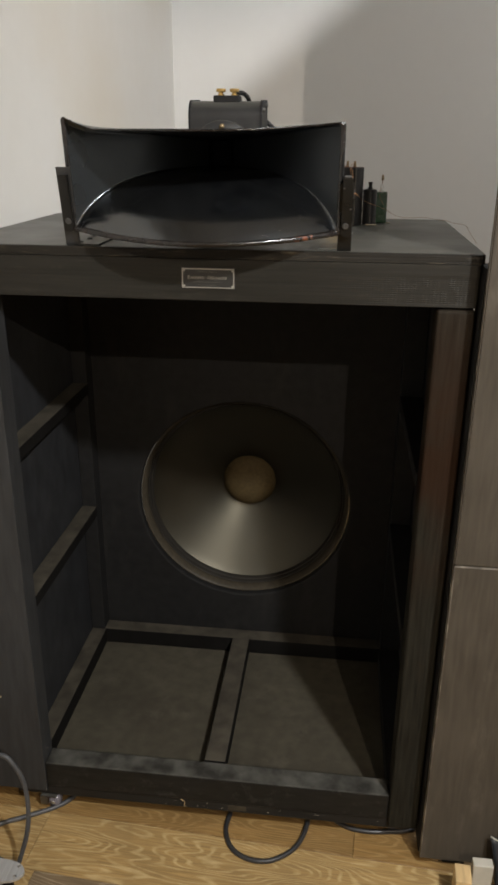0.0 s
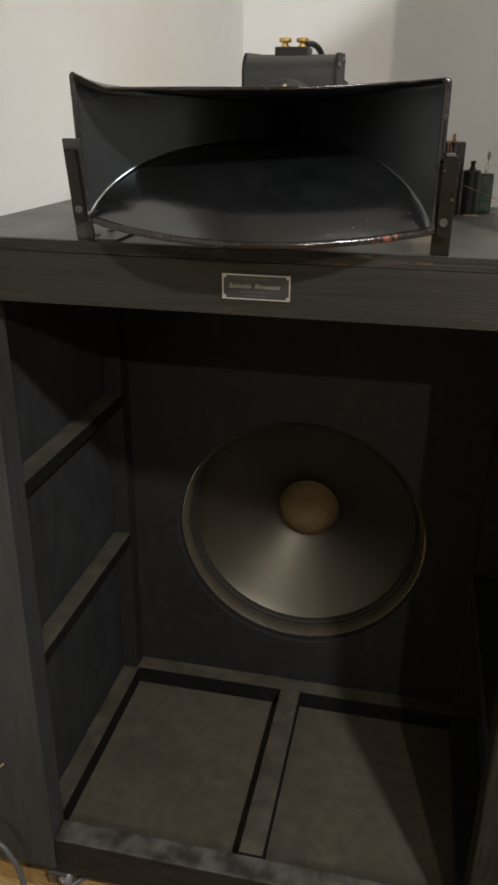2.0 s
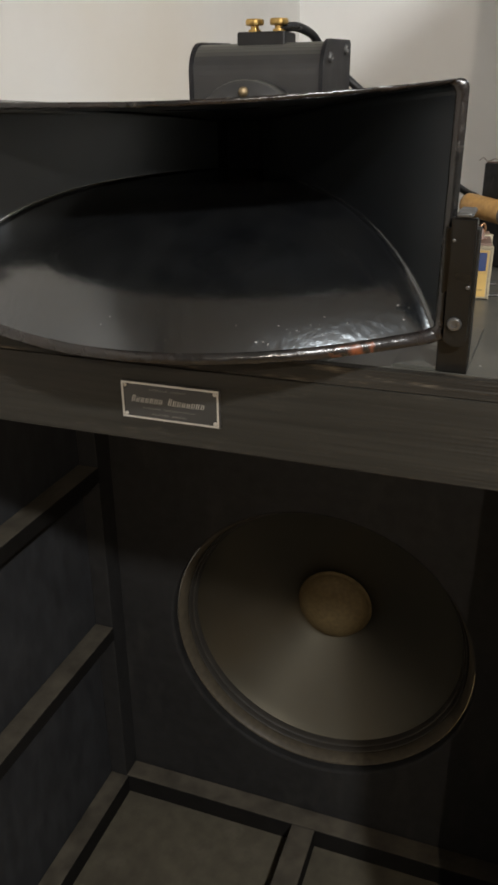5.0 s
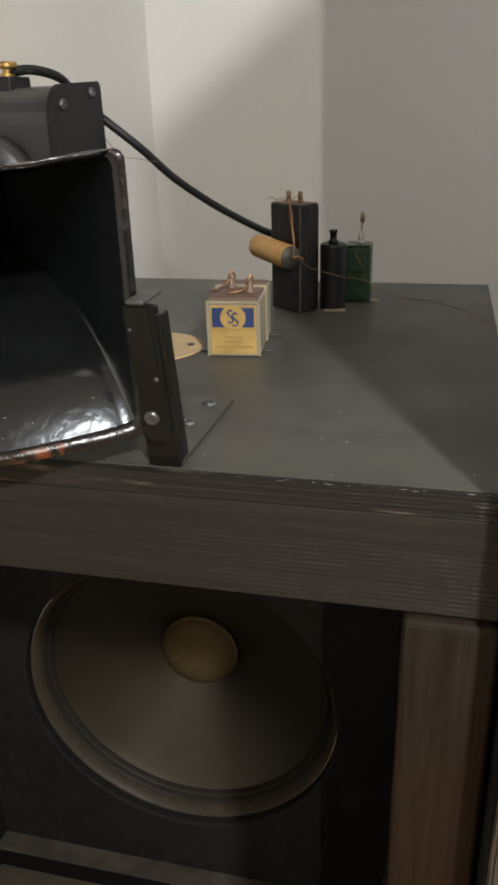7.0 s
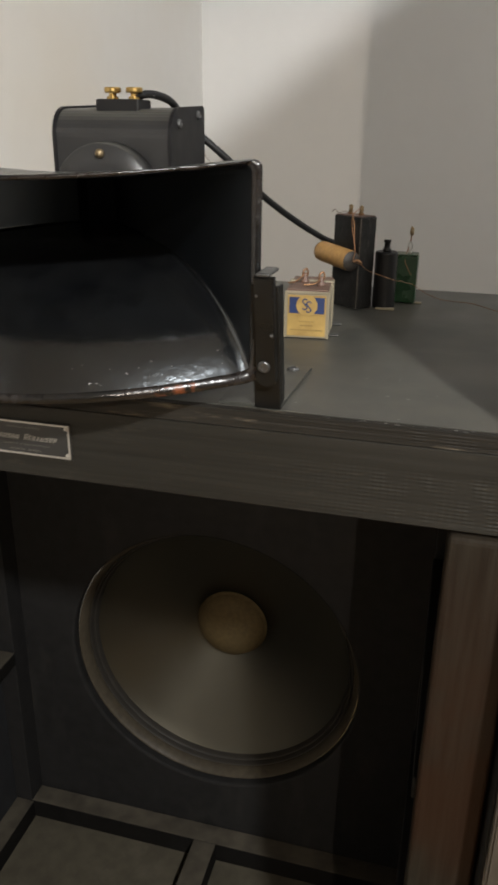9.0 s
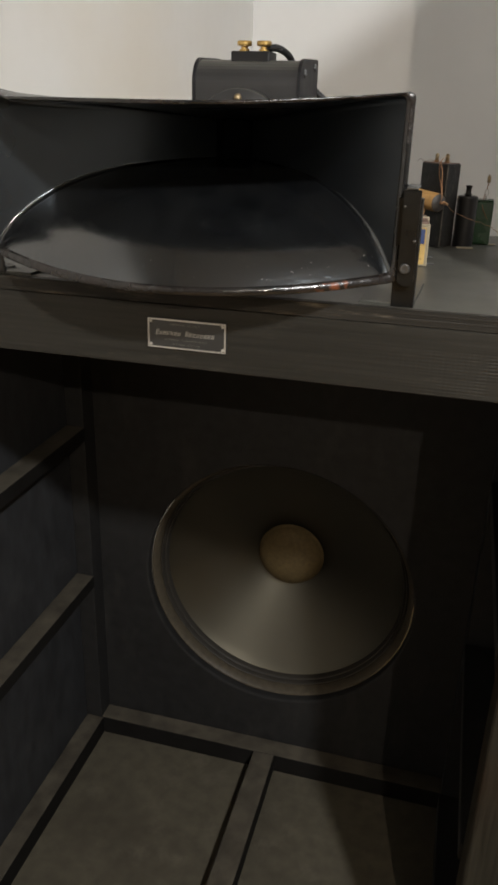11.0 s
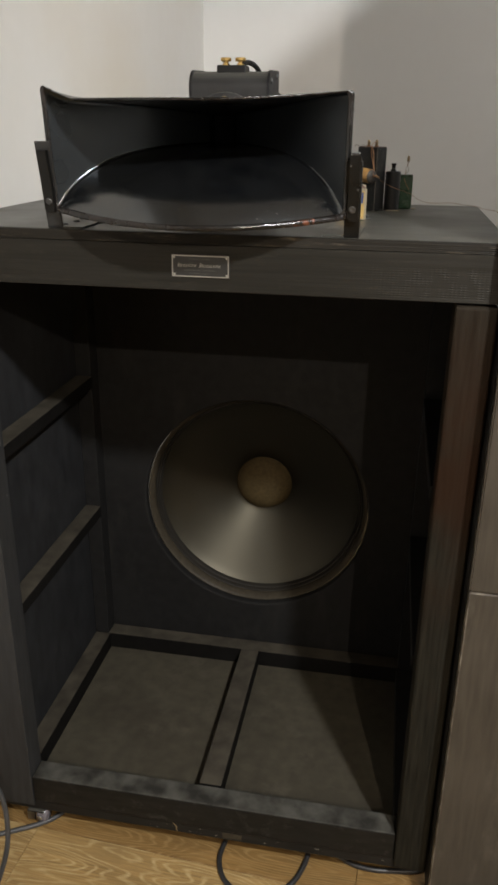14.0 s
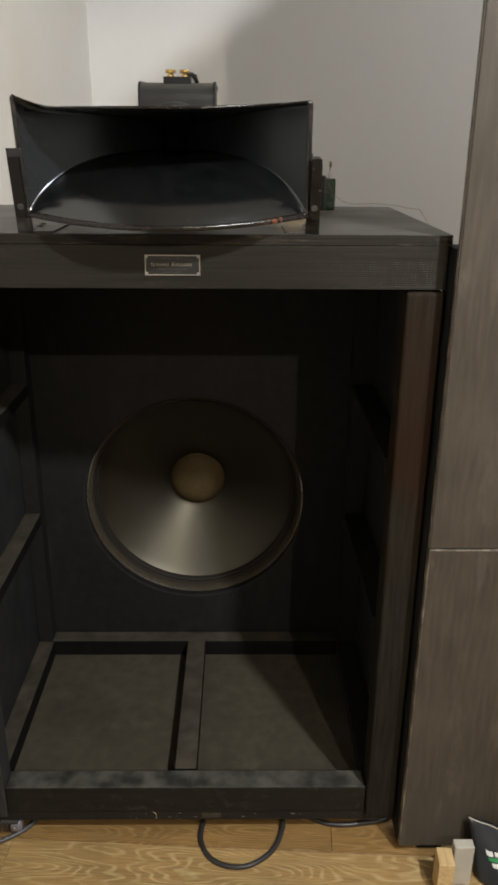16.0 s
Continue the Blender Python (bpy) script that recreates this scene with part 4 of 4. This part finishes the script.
def tall_capacitor():
    t = thing("tall_capacitor", (-0.002, 1.580, CZ1), "tall scuffed black rectangular capacitor with two pins", "capacitor")
    c, s, turn = (-0.0030, 1.5765), radians(-38), -38

    def at(x, y):
        return (c[0] + x * math.cos(s) - y * math.sin(s), c[1] + x * math.sin(s) + y * math.cos(s))

    part("can", block(c[0] - 0.0203, c[0] + 0.0203, c[1] - 0.0118, c[1] + 0.0118, CZ1 + 0.0005, 1.166, 0.0013, t, 2, turn), SCUFFED, t)
    x, y = at(0.0200, -0.0115)
    part("seam", block(x - 0.0007, x + 0.0007, y - 0.0006, y + 0.0006, CZ1 + 0.001, 1.165, 0.0003, t, 1, turn), SCUFFED_PALE, t, "rubbed pale corner edge")
    x, y = at(0.0205, 0.0)
    part("dark_label", block(x - 0.0002, x + 0.0002, y - 0.0104, y + 0.0104, CZ1 + 0.003, 1.164, 0, t, 2, turn), SCUFFED, t, "smooth blue-black side sheet")
    part("top_rim", block(c[0] - 0.0190, c[0] + 0.0190, c[1] - 0.0105, c[1] + 0.0105, 1.166, 1.1668, 0.0003, t, 1, turn), BAKELITE, t)
    for x, y in (at(-0.0080, 0.0), at(0.0080, 0.0)):
        pin = part("pin", lathe([(0, 0), (0.0026, 0), (0.0022, 0.006), (0.0024, 0.009), (0, 0.0105)], (x, y, 1.1666), "z", t, 12), BRASS_DULL, t, smooth=True)
        part("solder", lathe([(0, 0), (0.0034, 0.0005), (0.0030, 0.0022), (0, 0.003)], (x, y, 1.1664), "z", pin, 12), COPPER_DULL, pin, smooth=True)
    x, y = at(0.0080, 0.0)
    part("lead", tube([(x, y, 1.175), (x - 0.007, y - 0.012, 1.168), (x - 0.007, y - 0.014, 1.155), (x - 0.003, y - 0.018, 1.140), (x - 0.001, y - 0.028, 1.127)], 0.0005, t), COPPER_DULL, t, "bare copper lead", True)
    x, y = at(-0.0140, 0.004)
    part("loose_wire", tube([(x, y, 1.1672), (x - 0.006, y + 0.004, 1.1685), (x - 0.013, y + 0.010, 1.1660), (x - 0.018, y + 0.014, 1.1690), (x - 0.022, y + 0.018, 1.1660)], 0.0003, t, 6, 6), BAKELITE, t, smooth=True)


tall_capacitor()


def film_capacitor():
    a, b = Vector((-0.0400, 1.582, 1.1268)), Vector((0.0010, 1.5395, 1.1230))
    t = thing("film_capacitor", (-0.028, 1.55, 1.115), "tan tubular capacitor wired against the tall black one", "capacitor")
    d = b - a
    L = d.length
    part("tube_body", lathe([(0, 0.001), (0.008, 0), (0.0104, 0.002), (0.0108, 0.006), (0.0108, L - 0.006), (0.0104, L - 0.002)], a, d.normalized(), t, 32), TAN, t, smooth=True)
    part("end_seal", lathe([(0, L - 0.001), (0.0100, L - 0.0015), (0.0104, L - 0.004), (0.0104, L - 0.009)], a, d.normalized(), t, 32), BITUMEN, t, "black bitumen end", True)
    part("lead", tube([b, (0.0105, 1.5335, 1.1215), (0.017, 1.54, 1.115), (0.031, 1.552, 1.108), (0.047, 1.56, 1.102), (0.051, 1.568, 1.101), (0.055, 1.576, 1.098), (0.063, 1.583, 1.095), (0.075, 1.586, 1.087), (0.084, 1.582, 1.084), (0.094, 1.572, 1.083), (0.107, 1.56, 1.084), (0.126, 1.545, 1.086), (0.144, 1.528, 1.085), (0.158, 1.51, 1.085), (0.171, 1.488, 1.083), (0.179, 1.474, 1.083), (0.187, 1.462, 1.082), (0.193, 1.452, 1.072), (0.203, 1.44, 1.057)], 0.00032, t), COPPER_DULL, t, "long thin copper lead trailing over the cabinet top", True)
    part("lead", tube([b + d.normalized() * 0.002, b + Vector((0.005, 0.000, 0.0015)), b + Vector((0.010, -0.001, -0.0010))], 0.0012, t), COPPER_DULL, t, smooth=True)
    part("lead", tube([b + d.normalized() * 0.001, b + Vector((0.002, 0.001, 0.010)), b + Vector((0.000, 0.004, 0.022)), b + Vector((-0.001, 0.008, 0.034)), b + Vector((-0.004, 0.016, 0.0435))], 0.0005, t), COPPER_DULL, t, "loose copper strand", True)


film_capacitor()


def round_capacitor():
    t = thing("round_capacitor", (0.0325, 1.580, CZ1), "small black cylindrical capacitor with a stud terminal", "capacitor")
    part("can", lathe([(0, 0.0005), (0.0123, 0.0005), (0.0123, 0.0585), (0.0117, 0.0603), (0.0105, 0.0608), (0, 0.0600)], (0.0325, 1.580, CZ1), "z", t, 32), RUBBER, t)
    part("stud", lathe([(0, 0), (0.0045, 0), (0.0045, 0.003), (0.0032, 0.004), (0.0032, 0.010), (0.0040, 0.0105), (0.0040, 0.0125), (0, 0.013)], (0.0325, 1.580, CZ1 + 0.0602), "z", t, 16), BLUED, t, smooth=True)
    part("foot_tab", block(0.026, 0.046, 1.5635, 1.5715, CZ1 + 0.0003, CZ1 + 0.0018, 0.0004, t), CREAM_METAL, t)


round_capacitor()


def green_capacitor():
    t = thing("green_capacitor", (0.054, 1.605, CZ1), "small dark green cased capacitor with a wire terminal", "capacitor")
    x, y = 0.0525, 1.619
    part("case", block(x - 0.0125, x + 0.0125, y - 0.0130, y + 0.0130, CZ1 + 0.0005, 1.1215, 0.002, t), GREEN, t)
    part("cap_plate", block(x - 0.0120, x + 0.0120, y - 0.0125, y + 0.0125, 1.1216, 1.1232, 0.0006, t), GREEN, t)
    part("terminal", lathe([(0, 0), (0.003, 0), (0.003, 0.002), (0.0012, 0.0028), (0, 0.003)], (x + 0.002, y - 0.001, 1.1231), "z", t, 12), STEEL, t, smooth=True)
    part("loop", tube([(x + 0.002, y - 0.001, 1.125), (x - 0.0005, y - 0.002, 1.131), (x + 0.002, y - 0.001, 1.136), (x + 0.0045, y - 0.001, 1.131), (x + 0.002, y - 0.001, 1.125)], 0.0007, t), STEEL, t, "bent tin lug", True)
    part("lead", tube([(x + 0.002, y - 0.001, 1.136), (x + 0.0030, y - 0.002, 1.147), (x + 0.0022, y - 0.002, 1.153)], 0.0007, t), COPPER_DULL, t, smooth=True)
    part("lead", tube([(x + 0.0005, y - 0.002, 1.130), (x - 0.0015, y - 0.009, 1.121), (x - 0.0010, y - 0.015, 1.115), (x + 0.0030, y - 0.015, 1.107), (x + 0.0065, y - 0.014, 1.101)], 0.0005, t), COPPER_DULL, t, "loose copper lead", True)
    part("sleeve", lathe([(0, 0), (0.0020, 0), (0.0024, 0.004), (0.0019, 0.0085), (0, 0.009)], (x + 0.0028, y - 0.0015, 1.143), "z", t, 10), BRASS_DULL, t, smooth=True)
    part("foot_tab", block(x + 0.0128, x + 0.0205, y - 0.011, y - 0.004, CZ1 + 0.0003, CZ1 + 0.0016, 0.0004, t), CREAM_METAL, t)


green_capacitor()


def card_disc():
    t = thing("cardboard_disc", (-0.0925, 1.430, CZ1), "round tan cardboard gasket lying on the cabinet top", "gasket")
    o = off(t)
    bm = lathe([(0, 0.0003), (0.039, 0.0003), (0.039, 0.0021), (0, 0.0021)], (-0.0925, 1.430, CZ1), "z", t, 48)
    part("disc", bm, CARD, t)
    for k in range(5):
        a = 0.25 + k * 2 * math.pi / 5
        part("punched_hole", lathe([(0, 0), (0.0032, 0), (0.0032, 0.0004), (0, 0.0004)], (-0.0925 + 0.029 * math.cos(a), 1.430 + 0.029 * math.sin(a), CZ1 + 0.0021), "z", t, 14), RUBBER, t)


card_disc()

cable = thing("driver_cable", (-0.10, 1.52, CZ1), "thick black cable from the driver terminals to the capacitors", "cable")
part("sheath", tube([(-0.188, 1.427, 1.2765), (-0.181, 1.444, 1.2785), (-0.177, 1.468, 1.2765), (-0.175, 1.488, 1.2715), (-0.170, 1.500, 1.259), (-0.155, 1.505, 1.245), (-0.127, 1.518, 1.2195), (-0.106, 1.545, 1.1915), (-0.086, 1.577, 1.1685), (-0.066, 1.608, 1.149), (-0.046, 1.638, 1.132), (-0.030, 1.652, 1.122), (-0.022, 1.655, 1.100), (-0.024, 1.655, 1.0735)], 0.0036, cable), RUBBER, cable, smooth=True)

part("stray_wire", tube([(-0.1480, 1.4900, 1.232), (-0.143, 1.4960, 1.222), (-0.136, 1.503, 1.213), (-0.124, 1.512, 1.2095), (-0.112, 1.522, 1.2065)], 0.00025, cable, 6, 6), BAKELITE, cable, "hair-thin bare wire", True)

# chips of paint and solder scattered on the top
chips = bmesh.new()
rnd = random.Random(11)
spots = [(0.049, 1.305), (0.069, 1.266), (0.084, 1.263), (0.081, 1.219), (0.154, 1.232)]
for k in range(19):
    x, y = spots[k] if k < 5 else (rnd.uniform(-0.02, 0.17), rnd.uniform(1.22, 1.50))
    r = rnd.uniform(0.0008, 0.0014) if k < 5 else rnd.uniform(0.0003, 0.0008)
    a0 = rnd.uniform(0, 6)
    vs = [chips.verts.new((x + r * rnd.uniform(0.6, 1.3) * math.cos(a0 + q * 1.26), y + r * rnd.uniform(0.5, 1.2) * math.sin(a0 + q * 1.26), CZ1 + 0.0004 + rnd.uniform(0, 0.0006))) for q in range(5)]
    chips.faces.new(vs)
for k in range(20):
    x = rnd.uniform(-0.01, 0.168)
    y, r = CY0 + rnd.uniform(0.0003, 0.0022), rnd.uniform(0.0003, 0.0010)
    vs = [chips.verts.new((x + 2.2 * r * rnd.uniform(0.6, 1.3) * math.cos(q * 1.26), y + 0.6 * r * math.sin(q * 1.26), CZ1 + 0.0004 + rnd.uniform(0, 0.0004))) for q in range(5)]
    chips.faces.new(vs)
for k in range(16):
    x, z, r = rnd.uniform(-0.33, 0.12) if k > 5 else rnd.uniform(-0.30, -0.20), rnd.uniform(0.036, 0.050), rnd.uniform(0.0005, 0.0016)
    vs = [chips.verts.new((x + 2.0 * r * rnd.uniform(0.5, 1.4) * math.cos(q * 1.26), CY0 + 0.0056, z + 0.7 * r * rnd.uniform(0.6, 1.3) * math.sin(q * 1.26))) for q in range(5)]
    chips.faces.new(vs)
tagged(part("paint_chips", chips, CHIP), "small pale chips and crumbs scattered on the top", "debris", kind="stuff")


# ---- tall panel beside the cabinet ----
panel = thing("baffle_panel", (0.5, 1.2, 0.0), "tall grey-brown panel of two boards beside the cabinet", "wooden panel")
PX0, PX1, PY0, PY1 = 0.1785, 1.02, 1.168, 1.181
part("lower_board", block(PX0, PX1, PY0, PY1, 0.018, 0.6155, 0.002, panel), PANEL, panel)


def upper_board():
    o = off(panel)
    bm = bmesh.new()
    pts = [(PX0, 0.6168), (PX1, 0.6168), (PX1, 2.06), (0.66, 2.06), (PX0, 1.70)]
    a = [bm.verts.new(Vector((x, PY0, z)) - o) for x, z in pts]
    b = [bm.verts.new(Vector((x, PY1, z)) - o) for x, z in pts]
    n = len(pts)
    for k in range(n):
        bm.faces.new((a[k], a[(k + 1) % n], b[(k + 1) % n], b[k]))
    bm.faces.new(a)
    bm.faces.new(b[::-1])
    bmesh.ops.bevel(bm, geom=bm.edges[:], offset=0.002, segments=2, affect="EDGES")
    return bm


part("upper_board", upper_board(), PANEL, panel)
for board in panel.children:
    board.data.materials.append(PANEL_EDGE)
    for p in board.data.polygons:
        c = p.center + panel.location
        if abs(p.normal.y) < 0.97 and p.area < 0.01 and (c.x < PX0 + 0.0025 or abs(c.z - 0.616) < 0.0025):
            p.material_index = 1
# unseen black strip added to keep the gap beside the cabinet dark
part("stile", block(0.1768, 0.215, PY1 + 0.0003, PY1 + 0.05, 0.018, 1.0553, 0.001, panel), INNER, panel)
for x in (0.24, 0.92):
    part("runner", block(x - 0.02, x + 0.02, PY0 + 0.012, PY1 + 0.25, 0.0, 0.0178, 0.001, panel), BLACK_WOOD, panel)


# ---- things on the floor ----
def cord(name, label, pts, r, mat, group=""):
    t = thing(name, tuple(pts[0][:2]) + (0.0,), label, "cable", group)
    part("sheath", tube(pts, r, t), mat, t, smooth=True)
    return t


cord("power_cable", "black cable looping out from under the cabinet", [(-0.176, 1.300, 0.0045), (-0.172, 1.240, 0.006), (-0.175, 1.196, 0.005), (-0.158, 1.158, 0.0045), (-0.124, 1.139, 0.0045), (-0.084, 1.142, 0.0045), (-0.045, 1.172, 0.005), (-0.026, 1.215, 0.008), (-0.022, 1.260, 0.010), (-0.020, 1.310, 0.005)], 0.0045, FLOOR_CORD, "cables on the floor")
cord("power_cable", "dark cable lying along the bottom edge of the cabinet", [(0.000, 1.290, 0.0045), (0.020, 1.252, 0.0045), (0.050, 1.232, 0.0045), (0.085, 1.226, 0.0045), (0.125, 1.230, 0.0045), (0.165, 1.238, 0.0045), (0.200, 1.262, 0.0045)], 0.0045, FLOOR_CORD, "cables on the floor")
cord("power_cable", "grey cable running under the cabinet", [(-0.655, 1.075, 0.0045), (-0.640, 1.116, 0.0045), (-0.604, 1.155, 0.0045), (-0.559, 1.180, 0.0045), (-0.515, 1.206, 0.0045), (-0.488, 1.232, 0.0045), (-0.460, 1.290, 0.0045)], 0.0045, GREY_CORD, "cables on the floor")
cord("yellow_wire", "thin yellow wire stuck to the cabinet post", [(-0.633, 1.165, 0.212), (-0.618, 1.190, 0.232), (-0.604, 1.200, 0.248), (-0.589, 1.2055, 0.264)], 0.0014, YELLOW)

plug = thing("wall_plug", (-0.66, 1.10, 0.240), "white wall adapter with a black plug and grey cord", "plug")
part("adapter", block(-0.6575, -0.577, 1.060, 1.125, 0.219, 0.258, 0.007, plug, 4), WHITE_PLASTIC, plug, "white plastic adapter")
part("plug_body", lathe([(0, 0), (0.017, 0), (0.018, 0.004), (0.016, 0.012), (0.010, 0.018), (0.007, 0.025), (0.006, 0.031), (0, 0.031)], (-0.5768, 1.095, 0.238), "x", plug, 32), RUBBER, plug, "black rubber plug", True)
part("cord", tube([(-0.547, 1.095, 0.238), (-0.530, 1.093, 0.231), (-0.510, 1.090, 0.196), (-0.503, 1.086, 0.148), (-0.505, 1.080, 0.098), (-0.515, 1.072, 0.053), (-0.529, 1.062, 0.015), (-0.552, 1.050, 0.0045), (-0.59, 1.030, 0.0045)], 0.0042, plug), GREY_CORD, plug, "grey rubber cord", True)


def small_driver():
    x, y, z = -0.546, 1.012, 0.066
    t = thing("tweeter_unit", (x, y, 0.0), "small black driver with a brushed metal flange on top", "loudspeaker driver")
    part("body", lathe([(0, 0.0), (0.030, 0.0), (0.033, 0.003), (0.033, 0.040), (0.028, 0.046), (0.0275, 0.058), (0.029, 0.061), (0.029, 0.066), (0, 0.066)], (x, y, 0), "z", t, 40), RUBBER, t, smooth=True)
    part("collar", lathe([(0.0278, 0.056), (0.0296, 0.0562), (0.0300, 0.058), (0.0296, 0.0598), (0.0278, 0.060)], (x, y, 0), "z", t, 40, True), STEEL, t, "bright steel collar", True)
    o = off(t)
    bm = bmesh.new()
    lo, hi = [], []
    for k in range(64):
        a = 2 * math.pi * k / 64
        r = 0.043 + 0.013 * math.cos(2 * a) + 0.002 * math.cos(4 * a)
        p = Vector((x + r * math.cos(a), y + 0.70 * r * math.sin(a), 0)) - o
        lo.append(bm.verts.new(p + Vector((0, 0, z + 0.0003))))
        hi.append(bm.verts.new(p + Vector((0, 0, z + 0.005))))
    for k in range(64):
        bm.faces.new((lo[k], lo[(k + 1) % 64], hi[(k + 1) % 64], hi[k]))
    bm.faces.new(lo[::-1])
    bm.faces.new(hi)
    fl = part("flange", bm, FLANGE, t, "brushed aluminium flange")
    part("centre_bolt", lathe([(0, 0), (0.014, 0), (0.014, 0.0012), (0.011, 0.0012), (0.0105, 0.0022), (0, 0.0022)], (x, y, z + 0.005), "z", fl, 28), PALE_BLOCK, fl, "pale turned centre boss")
    for a in (0.2, math.pi - 0.2, math.pi + 0.2, -0.2):
        part("flange_screw", lathe([(0, 0), (0.0028, 0), (0.0028, 0.001), (0, 0.0015)], (x + 0.047 * math.cos(a), y + 0.047 * math.sin(a), z + 0.005), "z", fl, 12), STEEL, fl, smooth=True)


FLANGE = material("brushed_aluminium", (0.50, 0.51, 0.52), 0.40, metal=0.45, spread=0.12, grain=(60, 4, 4), stain=12, bump=0.05)
small_driver()

t = thing("wood_offcut", (0.235, 1.10, 0.0), "pale pine offcut standing on the floor", "wood block")
part("block_body", block(0.227, 0.2535, 1.082, 1.118, 0.0005, 0.072, 0.0015, t, 2, -4), PINE, t)
t = thing("pale_block", (0.268, 1.11, 0.0), "pale grey block standing beside a pine offcut", "block")
part("block_body", block(0.2565, 0.2895, 1.104, 1.122, 0.0005, 0.086, 0.0015, t), PALE_BLOCK, t)


def bag():
    t = thing("plastic_bag", (0.35, 1.13, 0.0), "dark glossy plastic bag with green and white print", "bag")
    o = off(t)
    bm = bmesh.new()
    nx, nz = 18, 12

    def skin(u, w, s):
        fat = 0.032 * math.sin(math.pi * min(1, 0.04 + u)) ** 0.5 * (1 - 0.92 * w ** 1.5) + 0.001
        x = 0.292 + 0.130 * u + 0.016 * (1 - w) + 0.004 * noise.noise((u * 4, w * 3, 1.7))
        y = 1.122 + 0.034 * w + s * fat + 0.006 * noise.noise((u * 6, w * 5, s * 2.0))
        return Vector((x, y, 0.001 + 0.099 * w - 0.060 * u * w + 0.003 * w * noise.noise((u * 8, 0.3, s)))) - o

    sides = []
    for s in (-1, 1):
        grid = [[bm.verts.new(skin(i / nx, k / nz, s)) for i in range(nx + 1)] for k in range(nz + 1)]
        for a, b in zip(grid, grid[1:]):
            for i in range(nx):
                bm.faces.new((a[i], a[i + 1], b[i + 1], b[i]))
        sides.append(grid)
    f, b = sides
    for i in range(nx):
        bm.faces.new((f[0][i], f[0][i + 1], b[0][i + 1], b[0][i]))
        bm.faces.new((f[-1][i], f[-1][i + 1], b[-1][i + 1], b[-1][i]))
    for k in range(nz):
        bm.faces.new((f[k][0], f[k + 1][0], b[k + 1][0], b[k][0]))
        bm.faces.new((f[k][-1], f[k + 1][-1], b[k + 1][-1], b[k][-1]))
    part("bag_body", bm, BAG, t, smooth=True)
    for w0, w1, u0, u1, mat in ((0.36, 0.43, 0.20, 0.44, BAG_WHITE), (0.45, 0.51, 0.17, 0.44, BAG_GREEN), (0.53, 0.61, 0.15, 0.24, BAG_WHITE), (0.53, 0.61, 0.26, 0.44, BAG_WHITE)):
        strip = bmesh.new()
        grid = [[strip.verts.new(skin(u0 + (u1 - u0) * i / 6, w0 + (w1 - w0) * k / 3, -1) + Vector((0, -0.0012, 0.0004))) for i in range(7)] for k in range(4)]
        for a, b in zip(grid, grid[1:]):
            for i in range(6):
                strip.faces.new((a[i], a[i + 1], b[i + 1], b[i]))
        part("print_bar", strip, mat, t, smooth=True)
    hem = [skin(i / 12, 1.0, -1) + o + Vector((0, -0.001, 0.0005)) for i in range(13)]
    part("hem", tube(hem, 0.0011, t, 2, 6), PALE_BLOCK, t, "pale folded edge", True)


bag()


# ---- floor planks ----
PW, PL = 0.128, 1.20
shapes = []
for length in (PL - 0.0008,):
    bm = bmesh.new()
    bmesh.ops.create_cube(bm, size=1.0)
    for v in bm.verts:
        v.co = Vector((v.co.x * length, v.co.y * (PW - 0.0008), v.co.z * 0.0115))
    bmesh.ops.bevel(bm, geom=[e for e in bm.edges if all(v.co.z > 0 for v in e.verts)], offset=0.0006, segments=1, affect="EDGES")
    for mat in (OAK, OAK_GREY, OAK_DARK):
        me = bpy.data.meshes.new("plank")
        bm.to_mesh(me)
        me.materials.append(mat)
        shapes.append(me)
    bm.free()
rnd = random.Random(3)
cut = {}


def plank_mesh(length, grey):
    """A plank shared by all of one length and tone."""
    key = (round(length, 3), grey)
    if key not in cut:
        me = shapes[grey].copy()
        for v in me.vertices:
            v.co.x *= length / PL
        cut[key] = me
    return cut[key]


y = 1.083 - PW / 2 - 31 * PW
for row in range(60):
    if y - PW / 2 > YN - 0.001:
        break
    x = XW - rnd.uniform(0.05, 1.15) if row != 31 else -0.494 - PL
    tone = 2 if row in (33, 36) else 0
    k = 0
    while x < XE:
        a, b = max(x, XW), min(x + PL, 2.4)
        if b - a > 0.01 and -1.6 < y < YN - PW / 2:
            ob = new("plank", plank_mesh(b - a, 1 if row == 31 and k == 1 else tone))
            ob.parent = floor
            ob.location = ((a + b) / 2, y, -0.0058)
        x += PL
        k += 1
    y += PW
